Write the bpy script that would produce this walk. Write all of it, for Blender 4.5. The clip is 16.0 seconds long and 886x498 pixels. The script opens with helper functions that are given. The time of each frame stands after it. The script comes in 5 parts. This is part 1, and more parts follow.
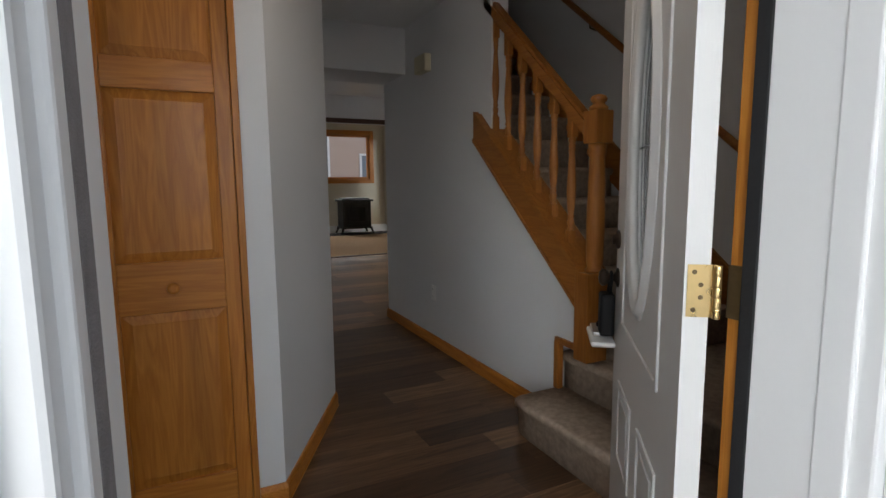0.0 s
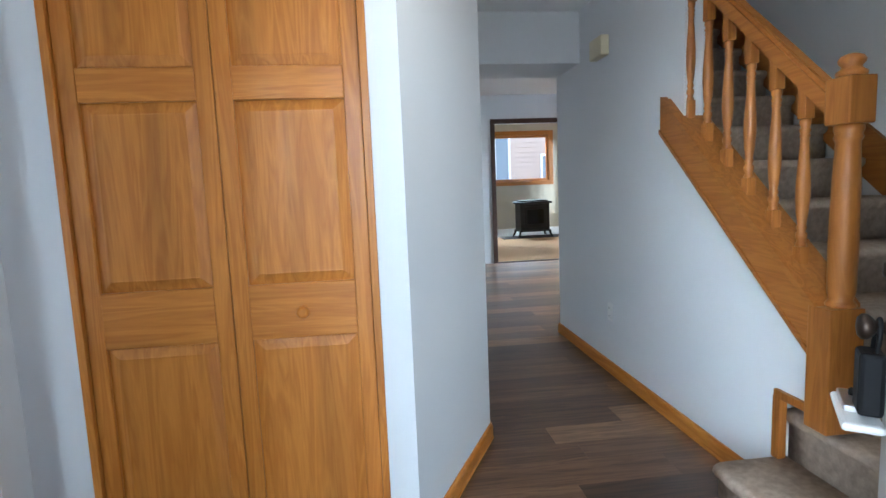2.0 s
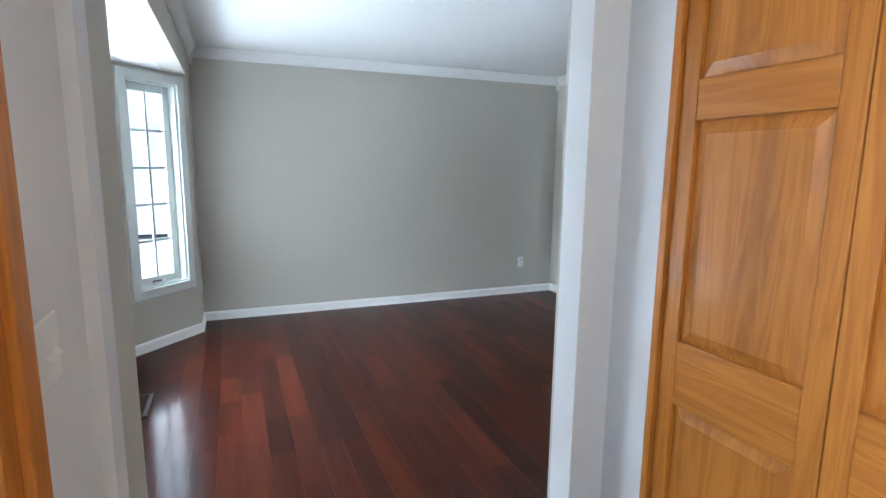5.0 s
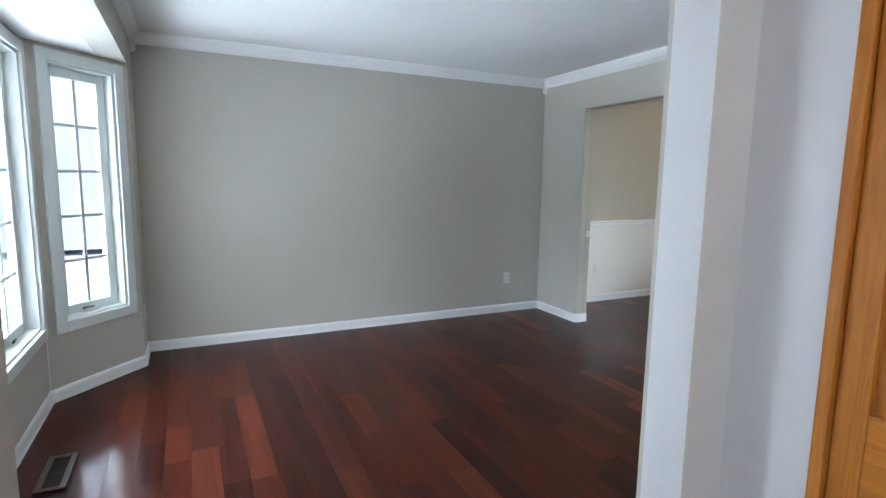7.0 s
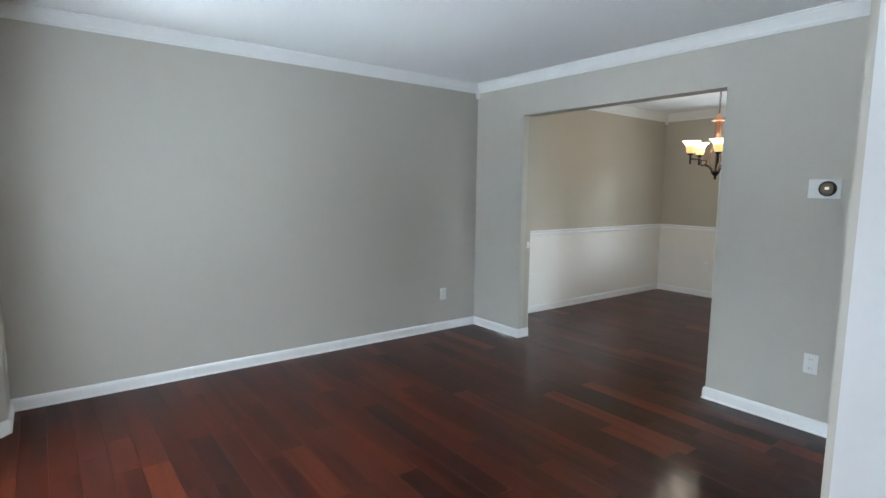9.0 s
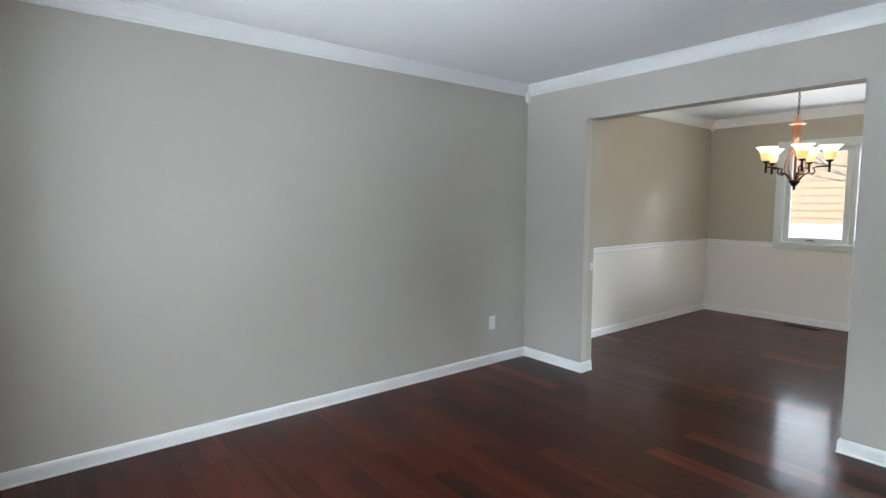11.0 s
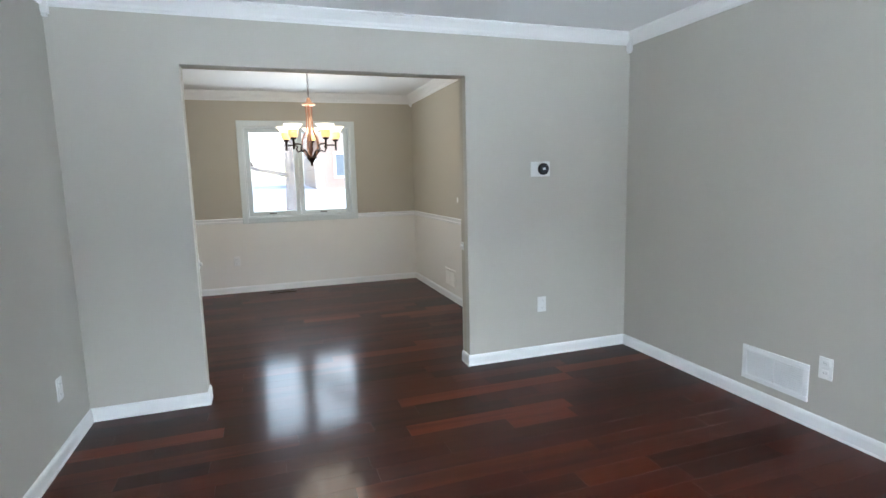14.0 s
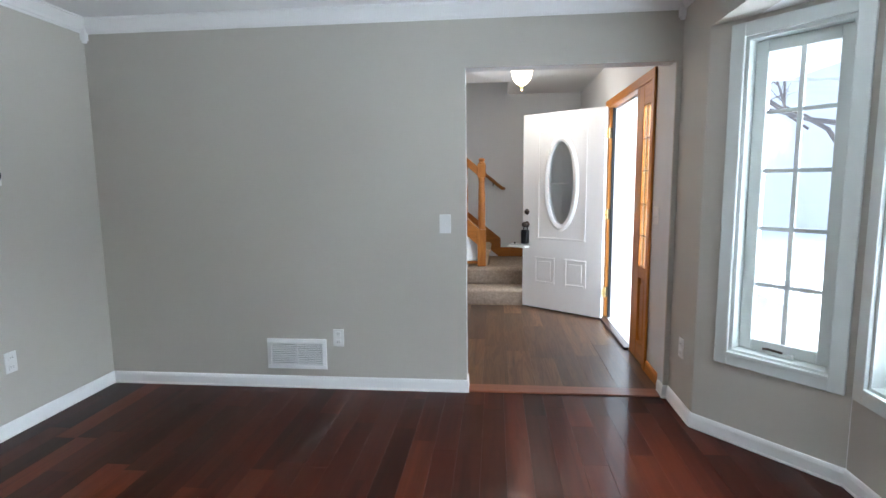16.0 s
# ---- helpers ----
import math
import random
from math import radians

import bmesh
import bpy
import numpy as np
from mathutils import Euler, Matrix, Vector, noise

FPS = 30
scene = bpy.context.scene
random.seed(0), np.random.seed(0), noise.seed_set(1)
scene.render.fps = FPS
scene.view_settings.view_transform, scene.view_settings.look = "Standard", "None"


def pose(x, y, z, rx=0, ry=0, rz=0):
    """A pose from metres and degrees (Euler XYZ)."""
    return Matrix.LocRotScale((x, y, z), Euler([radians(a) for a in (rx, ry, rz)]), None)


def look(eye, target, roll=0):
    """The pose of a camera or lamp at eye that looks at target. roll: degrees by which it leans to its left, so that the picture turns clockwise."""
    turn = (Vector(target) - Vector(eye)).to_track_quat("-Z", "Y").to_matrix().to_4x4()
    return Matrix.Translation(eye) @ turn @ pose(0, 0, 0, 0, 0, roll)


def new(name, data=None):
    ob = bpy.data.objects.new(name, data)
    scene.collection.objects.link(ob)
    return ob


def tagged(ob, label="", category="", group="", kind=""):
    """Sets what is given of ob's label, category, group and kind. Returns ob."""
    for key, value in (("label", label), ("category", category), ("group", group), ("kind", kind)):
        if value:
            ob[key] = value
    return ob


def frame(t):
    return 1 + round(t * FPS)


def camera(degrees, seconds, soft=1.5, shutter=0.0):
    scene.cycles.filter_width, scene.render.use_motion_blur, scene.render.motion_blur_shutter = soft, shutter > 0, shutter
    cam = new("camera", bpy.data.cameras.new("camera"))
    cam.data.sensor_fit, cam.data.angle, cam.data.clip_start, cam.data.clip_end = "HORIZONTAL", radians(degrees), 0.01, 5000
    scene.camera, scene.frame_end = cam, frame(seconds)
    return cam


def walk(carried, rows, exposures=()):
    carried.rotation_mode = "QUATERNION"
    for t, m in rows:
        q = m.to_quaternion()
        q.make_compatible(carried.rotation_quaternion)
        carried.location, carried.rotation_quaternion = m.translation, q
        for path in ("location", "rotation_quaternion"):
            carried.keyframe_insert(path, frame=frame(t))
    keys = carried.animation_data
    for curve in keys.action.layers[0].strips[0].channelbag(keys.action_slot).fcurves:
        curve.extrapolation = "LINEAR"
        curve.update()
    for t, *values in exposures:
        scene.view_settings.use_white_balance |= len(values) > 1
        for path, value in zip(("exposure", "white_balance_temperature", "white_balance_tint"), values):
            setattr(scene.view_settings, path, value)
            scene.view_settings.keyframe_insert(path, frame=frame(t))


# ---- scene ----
cam = camera(80.5, 16.0)
PATH = [
    (0, (0.235, 0.081, 1.233), (1.112, 1.861, 0.985), -0.5),
    (0.5, (0.235, 0.175, 1.26), (0.895, 2.039, 0.963), -3.4),
    (1, (0.234, 0.253, 1.256), (0.72, 2.172, 0.97), -3.9),
    (1.5, (0.346, 0.314, 1.254), (0.757, 2.256, 1.012), -3.1),
    (2, (0.453, 0.398, 1.256), (0.672, 2.373, 1.027), -2.3),
    (2.5, (0.449, 0.554, 1.254), (0.189, 2.519, 0.983), -1.7),
    (3, (0.465, 0.711, 1.257), (-0.364, 2.494, 0.895), -1.6),
    (3.5, (0.536, 0.847, 1.344), (-0.81, 2.26, 0.905), -1.5),
    (4, (0.503, 0.864, 1.405), (-1.094, 1.995, 0.995), -0.6),
    (4.5, (0.566, 0.932, 1.43), (-1.226, 1.752, 1.09), 0.2),
    (4.7, (0.598, 0.965, 1.433), (-1.236, 1.695, 1.113), 0.6),
    (6.8, (0.128, 1.071, 1.378), (-1.673, 1.906, 1.139), 0.9),
    (7, (0.035, 1.024, 1.376), (-1.746, 1.895, 1.11), 0.9),
    (7.5, (-0.14, 0.98, 1.349), (-1.836, 1.977, 0.992), 1.8),
    (8, (-0.29, 0.97, 1.327), (-1.917, 2.08, 0.977), 1.4),
    (8.5, (-0.427, 0.907, 1.363), (-2.007, 2.093, 1.052), 0.8),
    (9, (-0.527, 0.909, 1.381), (-2.1, 2.122, 1.152), 0.8),
    (9.5, (-0.659, 0.924, 1.384), (-2.272, 2.093, 1.2), 0.5),
    (12, (-2.007, 0.832, 1.372), (-3.349, 2.307, 1.225), -0.9),
    (12.5, (-2.427, 0.735, 1.351), (-3.316, 2.517, 1.17), -1.0),
    (13, (-2.811, 0.738, 1.321), (-3.216, 2.685, 1.107), -0.9),
    (13.5, (-3.168, 0.822, 1.346), (-3.178, 2.806, 1.098), -1.1),
    (14, (-3.48, 0.98, 1.367), (-2.845, 2.857, 1.096), -1.4),
    (14.5, (-3.73, 1.194, 1.363), (-2.589, 2.815, 1.098), -1.7),
    (15, (-3.936, 1.343, 1.331), (-2.419, 2.627, 1.1), -1.0),
    (15.5, (-4.007, 1.563, 1.303), (-2.151, 2.279, 1.096), 0.1),
    (16, (-4.053, 1.776, 1.344), (-2.079, 1.973, 1.095), -0.6),
]

EXPOSURES = [(0.0, 0.4, 6800, 12), (0.5, 1.08, 6350, 10), (1.0, 1.47, 6200, 9), (1.5, 1.87, 6200, 8), (2.0, 2.2, 5500, 4), (2.5, 2.35, 5300, 1), (3.5, 2.5, 5400, 2), (4.0, 2.52, 5400, 2), (4.5, 2.6, 5700, 5), (7.0, 2.42, 5850, 8), (7.5, 2.7, 6200, 9), (8.0, 2.73, 6200, 9), (9.0, 2.5, 5950, 7), (12.0, 2.58, 6150, 10), (12.5, 2.47, 5950, 8), (13.5, 2.72, 5950, 8), (14.5, 2.86, 5850, 7), (15.0, 2.74, 5900, 8), (16.0, 2.6, 5950, 9)]
walk(cam, [(t, look(eye, target, roll)) for t, eye, target, roll in PATH], EXPOSURES)
SKY_BAY, SKY_WEST, SKY_DINING, SKY_DOOR, SKY_FAMILY, FILL_STAIR, SKY_KITCHEN, SNOW_BAY, SNOW_DINING = 145, 115, 122, 8, 200, 3.4, 210, 118, 36

# ---- light ----
world = bpy.data.worlds.new("world")
scene.world = world
world.use_nodes = True
wn = world.node_tree.nodes
sky = wn.new("ShaderNodeTexSky")
sky.sky_type, sky.sun_disc = "NISHITA", False
sky.sun_elevation, sky.sun_rotation = radians(38), radians(205)
sky.air_density, sky.dust_density, sky.ozone_density = 1.0, 0.8, 1.0
world.node_tree.links.new(sky.outputs[0], wn["Background"].inputs[0])
wn["Background"].inputs[1].default_value = 0.06

sun = new("sun", bpy.data.lights.new("sun", "SUN"))
sun.data.energy, sun.data.angle, sun.data.color = 0.5, radians(25), (1.0, 0.97, 0.93)
sun.matrix_world = look((0, 0, 30), (-9.0, 19.0, 0))


def sky_lamp(name, eye, target, w, h, watts, spread=180):
    """An area lamp outside one opening, standing in for daylight, snow light or fill."""
    lamp = new(name, bpy.data.lights.new(name, "AREA"))
    lamp.data.shape, lamp.data.size, lamp.data.size_y = "RECTANGLE", w, h
    lamp.data.energy, lamp.data.color, lamp.data.spread = watts, (0.86, 0.94, 1.0), radians(spread)
    lamp.matrix_world = look(eye, target)


sky_lamp("bay_daylight", (-2.7, -2.4, 3.4), (-2.7, 2.6, 0.9), 4.4, 2.0, SKY_BAY)
sky_lamp("bay_snow_light", (-2.7, -1.5, -0.40), (-2.7, 2.2, 2.4), 4.0, 1.8, SNOW_BAY)
sky_lamp("dining_snow_light", (-3.03, 9.4, -0.40), (-3.03, 6.4, 2.4), 4.6, 1.6, SNOW_DINING)
sky_lamp("dining_daylight", (-3.03, 17.0, 5.1), (-3.03, 7.0, 1.6), 9.0, 3.8, SKY_DINING)
sky_lamp("bay_west_daylight", (-14.0, -1.0, 5.75), (-3.9, 0.5, 1.3), 7.0, 3.5, SKY_WEST)
sky_lamp("door_daylight", (0.5, -6.5, 2.0), (0.7, 2.0, 1.0), 4.0, 2.4, SKY_DOOR, 44)
# Narrow lamp added outside the door to brighten only the stair wall.
sky_lamp("stair_wall_fill", (-3.4, -5.2, 2.3), (0.95, 1.2, 1.1), 2.2, 1.8, FILL_STAIR, 26)
sky_lamp("family_daylight", (3.9, 16.6, 4.4), (3.9, 12.5, 1.0), 3.0, 2.0, SKY_FAMILY)
sky_lamp("kitchen_daylight", (8.2, 6.7, 2.6), (4.5, 6.7, 0.9), 3.0, 2.2, SKY_KITCHEN)

bulb = new("chandelier_bulbs", bpy.data.lights.new("chandelier_bulbs", "POINT"))
bulb.data.energy, bulb.data.color, bulb.data.shadow_soft_size = 4.5, (1.0, 0.86, 0.70), 0.34
bulb.location = (-3.02, 6.20, 1.96)
bulb = new("foyer_bulb", bpy.data.lights.new("foyer_bulb", "POINT"))
bulb.data.energy, bulb.data.color, bulb.data.shadow_soft_size = 3.0, (1.0, 0.91, 0.80), 0.12
bulb.location = (1.0, 1.53, 2.12)


# ---- materials ----
def mat(name, base, rough=0.5, metal=0.0, vary=0.06, scale=6.0, bump=0.1, bump_scale=120.0, coat=0.0, spec=0.5, second=None, stretch=(1, 1, 1), contrast=0.5):
    """A painted, cast or woven surface: colour wanders at a broad and a fine scale, with fine relief."""
    m = bpy.data.materials.new(name)
    m.use_nodes = True
    nt = m.node_tree
    n, l = nt.nodes, nt.links
    b = n["Principled BSDF"]
    tc, mp = n.new("ShaderNodeTexCoord"), n.new("ShaderNodeMapping")
    mp.inputs["Scale"].default_value = stretch
    l.new(tc.outputs["Object"], mp.inputs[0])
    broad, fine = n.new("ShaderNodeTexNoise"), n.new("ShaderNodeTexNoise")
    broad.inputs["Scale"].default_value, broad.inputs["Detail"].default_value = scale, 4
    fine.inputs["Scale"].default_value, fine.inputs["Detail"].default_value = bump_scale, 3
    l.new(mp.outputs[0], broad.inputs["Vector"]); l.new(mp.outputs[0], fine.inputs["Vector"])
    mix = n.new("ShaderNodeMix"); mix.data_type = "RGBA"
    lo = [max(0, c * (1 - vary)) for c in base]
    hi = second if second else [min(1, c * (1 + vary)) for c in base]
    mix.inputs["A"].default_value, mix.inputs["B"].default_value = (*lo, 1), (*hi, 1)
    ad = n.new("ShaderNodeMath"); ad.operation = "MULTIPLY_ADD"
    l.new(fine.outputs["Fac"], ad.inputs[0]); ad.inputs[1].default_value = 0.35; ad.inputs[2].default_value = -0.17
    sm = n.new("ShaderNodeMath"); sm.operation = "ADD"; sm.use_clamp = True
    l.new(broad.outputs["Fac"], sm.inputs[0]); l.new(ad.outputs[0], sm.inputs[1])
    ct = n.new("ShaderNodeMapRange")
    ct.inputs["From Min"].default_value, ct.inputs["From Max"].default_value = 0.5 - contrast, 0.5 + contrast
    l.new(sm.outputs[0], ct.inputs["Value"]); l.new(ct.outputs[0], mix.inputs["Factor"]); l.new(mix.outputs["Result"], b.inputs["Base Color"])
    rr = n.new("ShaderNodeMapRange")
    rr.inputs["To Min"].default_value, rr.inputs["To Max"].default_value = max(0.02, rough * 0.85), min(1, rough * 1.15)
    l.new(broad.outputs["Fac"], rr.inputs["Value"]); l.new(rr.outputs[0], b.inputs["Roughness"])
    b.inputs["Metallic"].default_value, b.inputs["Specular IOR Level"].default_value = metal, spec
    b.inputs["Coat Weight"].default_value, b.inputs["Coat Roughness"].default_value = coat, 0.12
    if bump:
        bp = n.new("ShaderNodeBump")
        bp.inputs["Strength"].default_value, bp.inputs["Distance"].default_value = bump, 0.004
        l.new(fine.outputs["Fac"], bp.inputs["Height"]); l.new(bp.outputs[0], b.inputs["Normal"])
    return m


def wood(name, dark, light, axis="z", rough=0.35, coat=0.2, grain=1.0, pieces=None, wax=0.1, spec=0.5, streak=0.0, relief=0.12):
    """Wood whose grain runs along one axis; pieces: tones that whole pieces take by chance."""
    m = bpy.data.materials.new(name)
    m.use_nodes = True
    nt = m.node_tree
    n, l = nt.nodes, nt.links
    b = n["Principled BSDF"]
    tc, mp, oi = n.new("ShaderNodeTexCoord"), n.new("ShaderNodeMapping"), n.new("ShaderNodeObjectInfo")
    st = {"x": (1.0, 14, 14), "y": (14, 1.0, 14), "z": (14, 14, 1.0)}[axis]
    mp.inputs["Scale"].default_value = st
    l.new(tc.outputs["Object"], mp.inputs[0])
    off = n.new("ShaderNodeVectorMath"); off.operation = "MULTIPLY_ADD"
    l.new(oi.outputs["Random"], off.inputs[0]); off.inputs[1].default_value = (37, 53, 29); l.new(mp.outputs[0], off.inputs[2])
    ring = n.new("ShaderNodeTexNoise")
    ring.inputs["Scale"].default_value, ring.inputs["Detail"].default_value, ring.inputs["Distortion"].default_value = 1.1, 3, 1.2
    fib = n.new("ShaderNodeTexNoise")
    fib.inputs["Scale"].default_value, fib.inputs["Detail"].default_value = 11.0, 4
    l.new(off.outputs[0], ring.inputs["Vector"]); l.new(off.outputs[0], fib.inputs["Vector"])
    wv = n.new("ShaderNodeMath"); wv.operation = "PINGPONG"
    ml = n.new("ShaderNodeMath"); ml.operation = "MULTIPLY"; ml.inputs[1].default_value = 5.0
    l.new(ring.outputs["Fac"], ml.inputs[0]); l.new(ml.outputs[0], wv.inputs[0]); wv.inputs[1].default_value = 0.5
    a1 = n.new("ShaderNodeMath"); a1.operation = "MULTIPLY"; a1.inputs[1].default_value = 1.1 * grain
    l.new(wv.outputs[0], a1.inputs[0])
    a2 = n.new("ShaderNodeMath"); a2.operation = "MULTIPLY_ADD"; a2.use_clamp = True
    l.new(fib.outputs["Fac"], a2.inputs[0]); a2.inputs[1].default_value = 0.6; l.new(a1.outputs[0], a2.inputs[2])
    mix = n.new("ShaderNodeMix"); mix.data_type = "RGBA"
    mix.inputs["A"].default_value, mix.inputs["B"].default_value = (*dark, 1), (*light, 1)
    l.new(a2.outputs[0], mix.inputs["Factor"])
    out = mix.outputs["Result"]
    if pieces:
        ramp = n.new("ShaderNodeValToRGB")
        ramp.color_ramp.interpolation = "CONSTANT"
        els = ramp.color_ramp.elements
        while len(els) < len(pieces):
            els.new(0.5)
        for k, (p, c) in enumerate(pieces):
            els[k].position, els[k].color = p, (*c, 1)
        l.new(oi.outputs["Random"], ramp.inputs[0])
        mu = n.new("ShaderNodeMix"); mu.data_type = "RGBA"; mu.blend_type = "MULTIPLY"; mu.inputs["Factor"].default_value = 1.0
        l.new(out, mu.inputs["A"]); l.new(ramp.outputs[0], mu.inputs["B"])
        out = mu.outputs["Result"]
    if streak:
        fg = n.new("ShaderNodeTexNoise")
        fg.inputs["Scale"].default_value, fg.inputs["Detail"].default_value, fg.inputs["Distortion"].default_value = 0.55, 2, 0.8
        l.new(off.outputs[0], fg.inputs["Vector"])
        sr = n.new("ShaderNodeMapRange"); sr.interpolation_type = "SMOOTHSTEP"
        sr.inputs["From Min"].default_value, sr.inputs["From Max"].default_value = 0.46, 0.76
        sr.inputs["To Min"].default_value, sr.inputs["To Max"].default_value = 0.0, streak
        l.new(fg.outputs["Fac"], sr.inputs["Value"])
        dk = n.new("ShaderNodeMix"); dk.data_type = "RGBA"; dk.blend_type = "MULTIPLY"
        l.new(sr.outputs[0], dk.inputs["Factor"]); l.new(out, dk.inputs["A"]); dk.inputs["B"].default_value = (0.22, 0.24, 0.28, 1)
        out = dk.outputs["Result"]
    l.new(out, b.inputs["Base Color"])
    rr = n.new("ShaderNodeMapRange")
    rr.inputs["To Min"].default_value, rr.inputs["To Max"].default_value = rough * 0.85, rough * 1.2
    l.new(fib.outputs["Fac"], rr.inputs["Value"]); l.new(rr.outputs[0], b.inputs["Roughness"])
    b.inputs["Coat Weight"].default_value, b.inputs["Coat Roughness"].default_value = coat, wax
    b.inputs["Specular IOR Level"].default_value = spec
    if relief:
        bp = n.new("ShaderNodeBump")
        bp.inputs["Strength"].default_value, bp.inputs["Distance"].default_value = relief, 0.002
        l.new(a2.outputs[0], bp.inputs["Height"]); l.new(bp.outputs[0], b.inputs["Normal"])
    return m


def glow(name, colour, strength):
    m = bpy.data.materials.new(name)
    m.use_nodes = True
    b = m.node_tree.nodes["Principled BSDF"]
    b.inputs["Base Color"].default_value = (*colour, 1)
    b.inputs["Roughness"].default_value = 0.4
    b.inputs["Emission Color"].default_value, b.inputs["Emission Strength"].default_value = (*colour, 1), strength
    return m


def glass(name, tint=(1, 1, 1), rough=0.0):
    m = bpy.data.materials.new(name)
    m.use_nodes = True
    b = m.node_tree.nodes["Principled BSDF"]
    b.inputs["Base Color"].default_value = (*tint, 1)
    b.inputs["Roughness"].default_value, b.inputs["Transmission Weight"].default_value, b.inputs["IOR"].default_value = rough, 1.0, 1.45
    return m


BEIGE = mat("beige_wall_paint", (0.50, 0.475, 0.42), 0.75, vary=0.025, scale=1.5, bump=0.12, bump_scale=260)
TAN = mat("tan_wall_paint", (0.455, 0.42, 0.34), 0.75, vary=0.03, scale=1.5, bump=0.12, bump_scale=260)
GREYW = mat("pale_grey_wall_paint", (0.68, 0.685, 0.69), 0.7, vary=0.025, scale=1.5, bump=0.12, bump_scale=260)
WAINSCOT = mat("cream_wainscot_paint", (0.79, 0.765, 0.715), 0.6, vary=0.02, scale=2, bump=0.08, bump_scale=260)
CEIL = mat("white_ceiling_paint", (0.78, 0.78, 0.77), 0.9, vary=0.02, scale=2.5, bump=0.35, bump_scale=70)
TRIM = mat("white_trim_paint", (0.82, 0.82, 0.81), 0.35, vary=0.02, scale=4, bump=0.04, bump_scale=90, stretch=(1, 1, 1))
VINYL = mat("white_window_vinyl", (0.62, 0.655, 0.635), 0.3, vary=0.015, scale=5, bump=0.03)
DOORW = mat("white_door_paint", (0.70, 0.69, 0.67), 0.4, vary=0.025, scale=5, bump=0.12, bump_scale=60, stretch=(4, 4, 0.5))
PLASTIC = mat("white_plastic", (0.76, 0.76, 0.74), 0.35, vary=0.02, scale=20, bump=0.02)
ALMOND = mat("almond_plastic", (0.66, 0.60, 0.42), 0.5, vary=0.04, scale=20, bump=0.03)
BLACK = mat("black_plastic", (0.010, 0.010, 0.011), 0.5, vary=0.2, scale=20, bump=0.05, spec=0.15)
IRON = mat("black_cast_iron", (0.02, 0.02, 0.02), 0.55, vary=0.25, scale=15, bump=0.2, bump_scale=200)
BRONZE = mat("oil_rubbed_bronze", (0.06, 0.042, 0.032), 0.38, metal=0.8, vary=0.25, scale=14, bump=0.05)
COPPER = mat("brushed_copper", (0.42, 0.24, 0.16), 0.35, metal=0.85, vary=0.15, scale=14, bump=0.05)
BRASS = mat("polished_brass", (0.72, 0.52, 0.24), 0.28, metal=0.95, vary=0.12, scale=25, bump=0.04)
AGED = mat("aged_brass", (0.13, 0.09, 0.045), 0.42, metal=0.7, vary=0.3, scale=40, bump=0.06)
DUCT_SHADE = mat("duct_shade", (0.03, 0.03, 0.03), 0.8, bump=0)
SLOT = mat("dark_slot", (0.03, 0.03, 0.03), 0.8, bump=0)
SEAL = mat("black_rubber_seal", (0.012, 0.012, 0.013), 0.7, vary=0.2, bump=0.2)
PILE = mat("grey_weather_pile", (0.22, 0.20, 0.20), 0.95, vary=0.35, scale=40, bump=0.6, bump_scale=350)
OAK = wood("honey_oak_upright", (0.37, 0.116, 0.013), (0.57, 0.222, 0.036), "z", streak=0.30, rough=0.42, coat=0.06, spec=0.3)
OAK_X = wood("honey_oak_across", (0.37, 0.116, 0.013), (0.57, 0.222, 0.036), "x", streak=0.30, rough=0.42, coat=0.06, spec=0.3)
OAK_Y = wood("honey_oak_along", (0.37, 0.116, 0.013), (0.57, 0.222, 0.036), "y", streak=0.30, rough=0.42, coat=0.06, spec=0.3)
OAKD = wood("golden_oak_stair", (0.23, 0.074, 0.012), (0.37, 0.138, 0.026), "z", rough=0.40, coat=0.10, spec=0.3)
OAKD_Y = wood("golden_oak_stair_along", (0.23, 0.074, 0.012), (0.37, 0.138, 0.026), "y", rough=0.40, coat=0.10, spec=0.3)
WALNUT = wood("dark_brown_trim", (0.035, 0.014, 0.008), (0.075, 0.03, 0.016), "x")
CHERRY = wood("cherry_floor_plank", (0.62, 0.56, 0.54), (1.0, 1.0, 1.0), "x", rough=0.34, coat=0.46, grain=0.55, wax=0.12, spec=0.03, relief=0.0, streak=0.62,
              pieces=[(0.0, (0.0456, 0.0088, 0.0048)), (0.2, (0.0585, 0.0113, 0.0056)), (0.38, (0.0370, 0.0077, 0.0041)), (0.55, (0.0516, 0.0102, 0.0052)),
                      (0.72, (0.0740, 0.0153, 0.0072)), (0.82, (0.0292, 0.0064, 0.0038)), (0.89, (0.0894, 0.0186, 0.0082)), (0.965, (0.1204, 0.0260, 0.0111))])
VPLANK = wood("brown_vinyl_plank", (0.36, 0.32, 0.29), (1.12, 1.10, 1.06), "x", rough=0.34, coat=0.42, grain=0.9, wax=0.22, spec=0.2, streak=0.55, relief=0.05,
              pieces=[(0.0, (0.122, 0.064, 0.033)), (0.2, (0.184, 0.098, 0.051)), (0.4, (0.138, 0.074, 0.038)), (0.58, (0.236, 0.130, 0.069)), (0.74, (0.092, 0.048, 0.026)), (0.88, (0.300, 0.172, 0.093))])
RIM = mat("floor_underlay", (0.03, 0.012, 0.008), 0.8, bump=0)
CARPET = mat("taupe_stair_carpet", (0.44, 0.345, 0.265), 0.95, vary=0.24, contrast=0.26, scale=38, bump=1.0, bump_scale=300, spec=0.1)
BUFF = mat("buff_carpet", (0.52, 0.33, 0.18), 0.95, vary=0.08, scale=20, bump=0.6, bump_scale=400, spec=0.1)
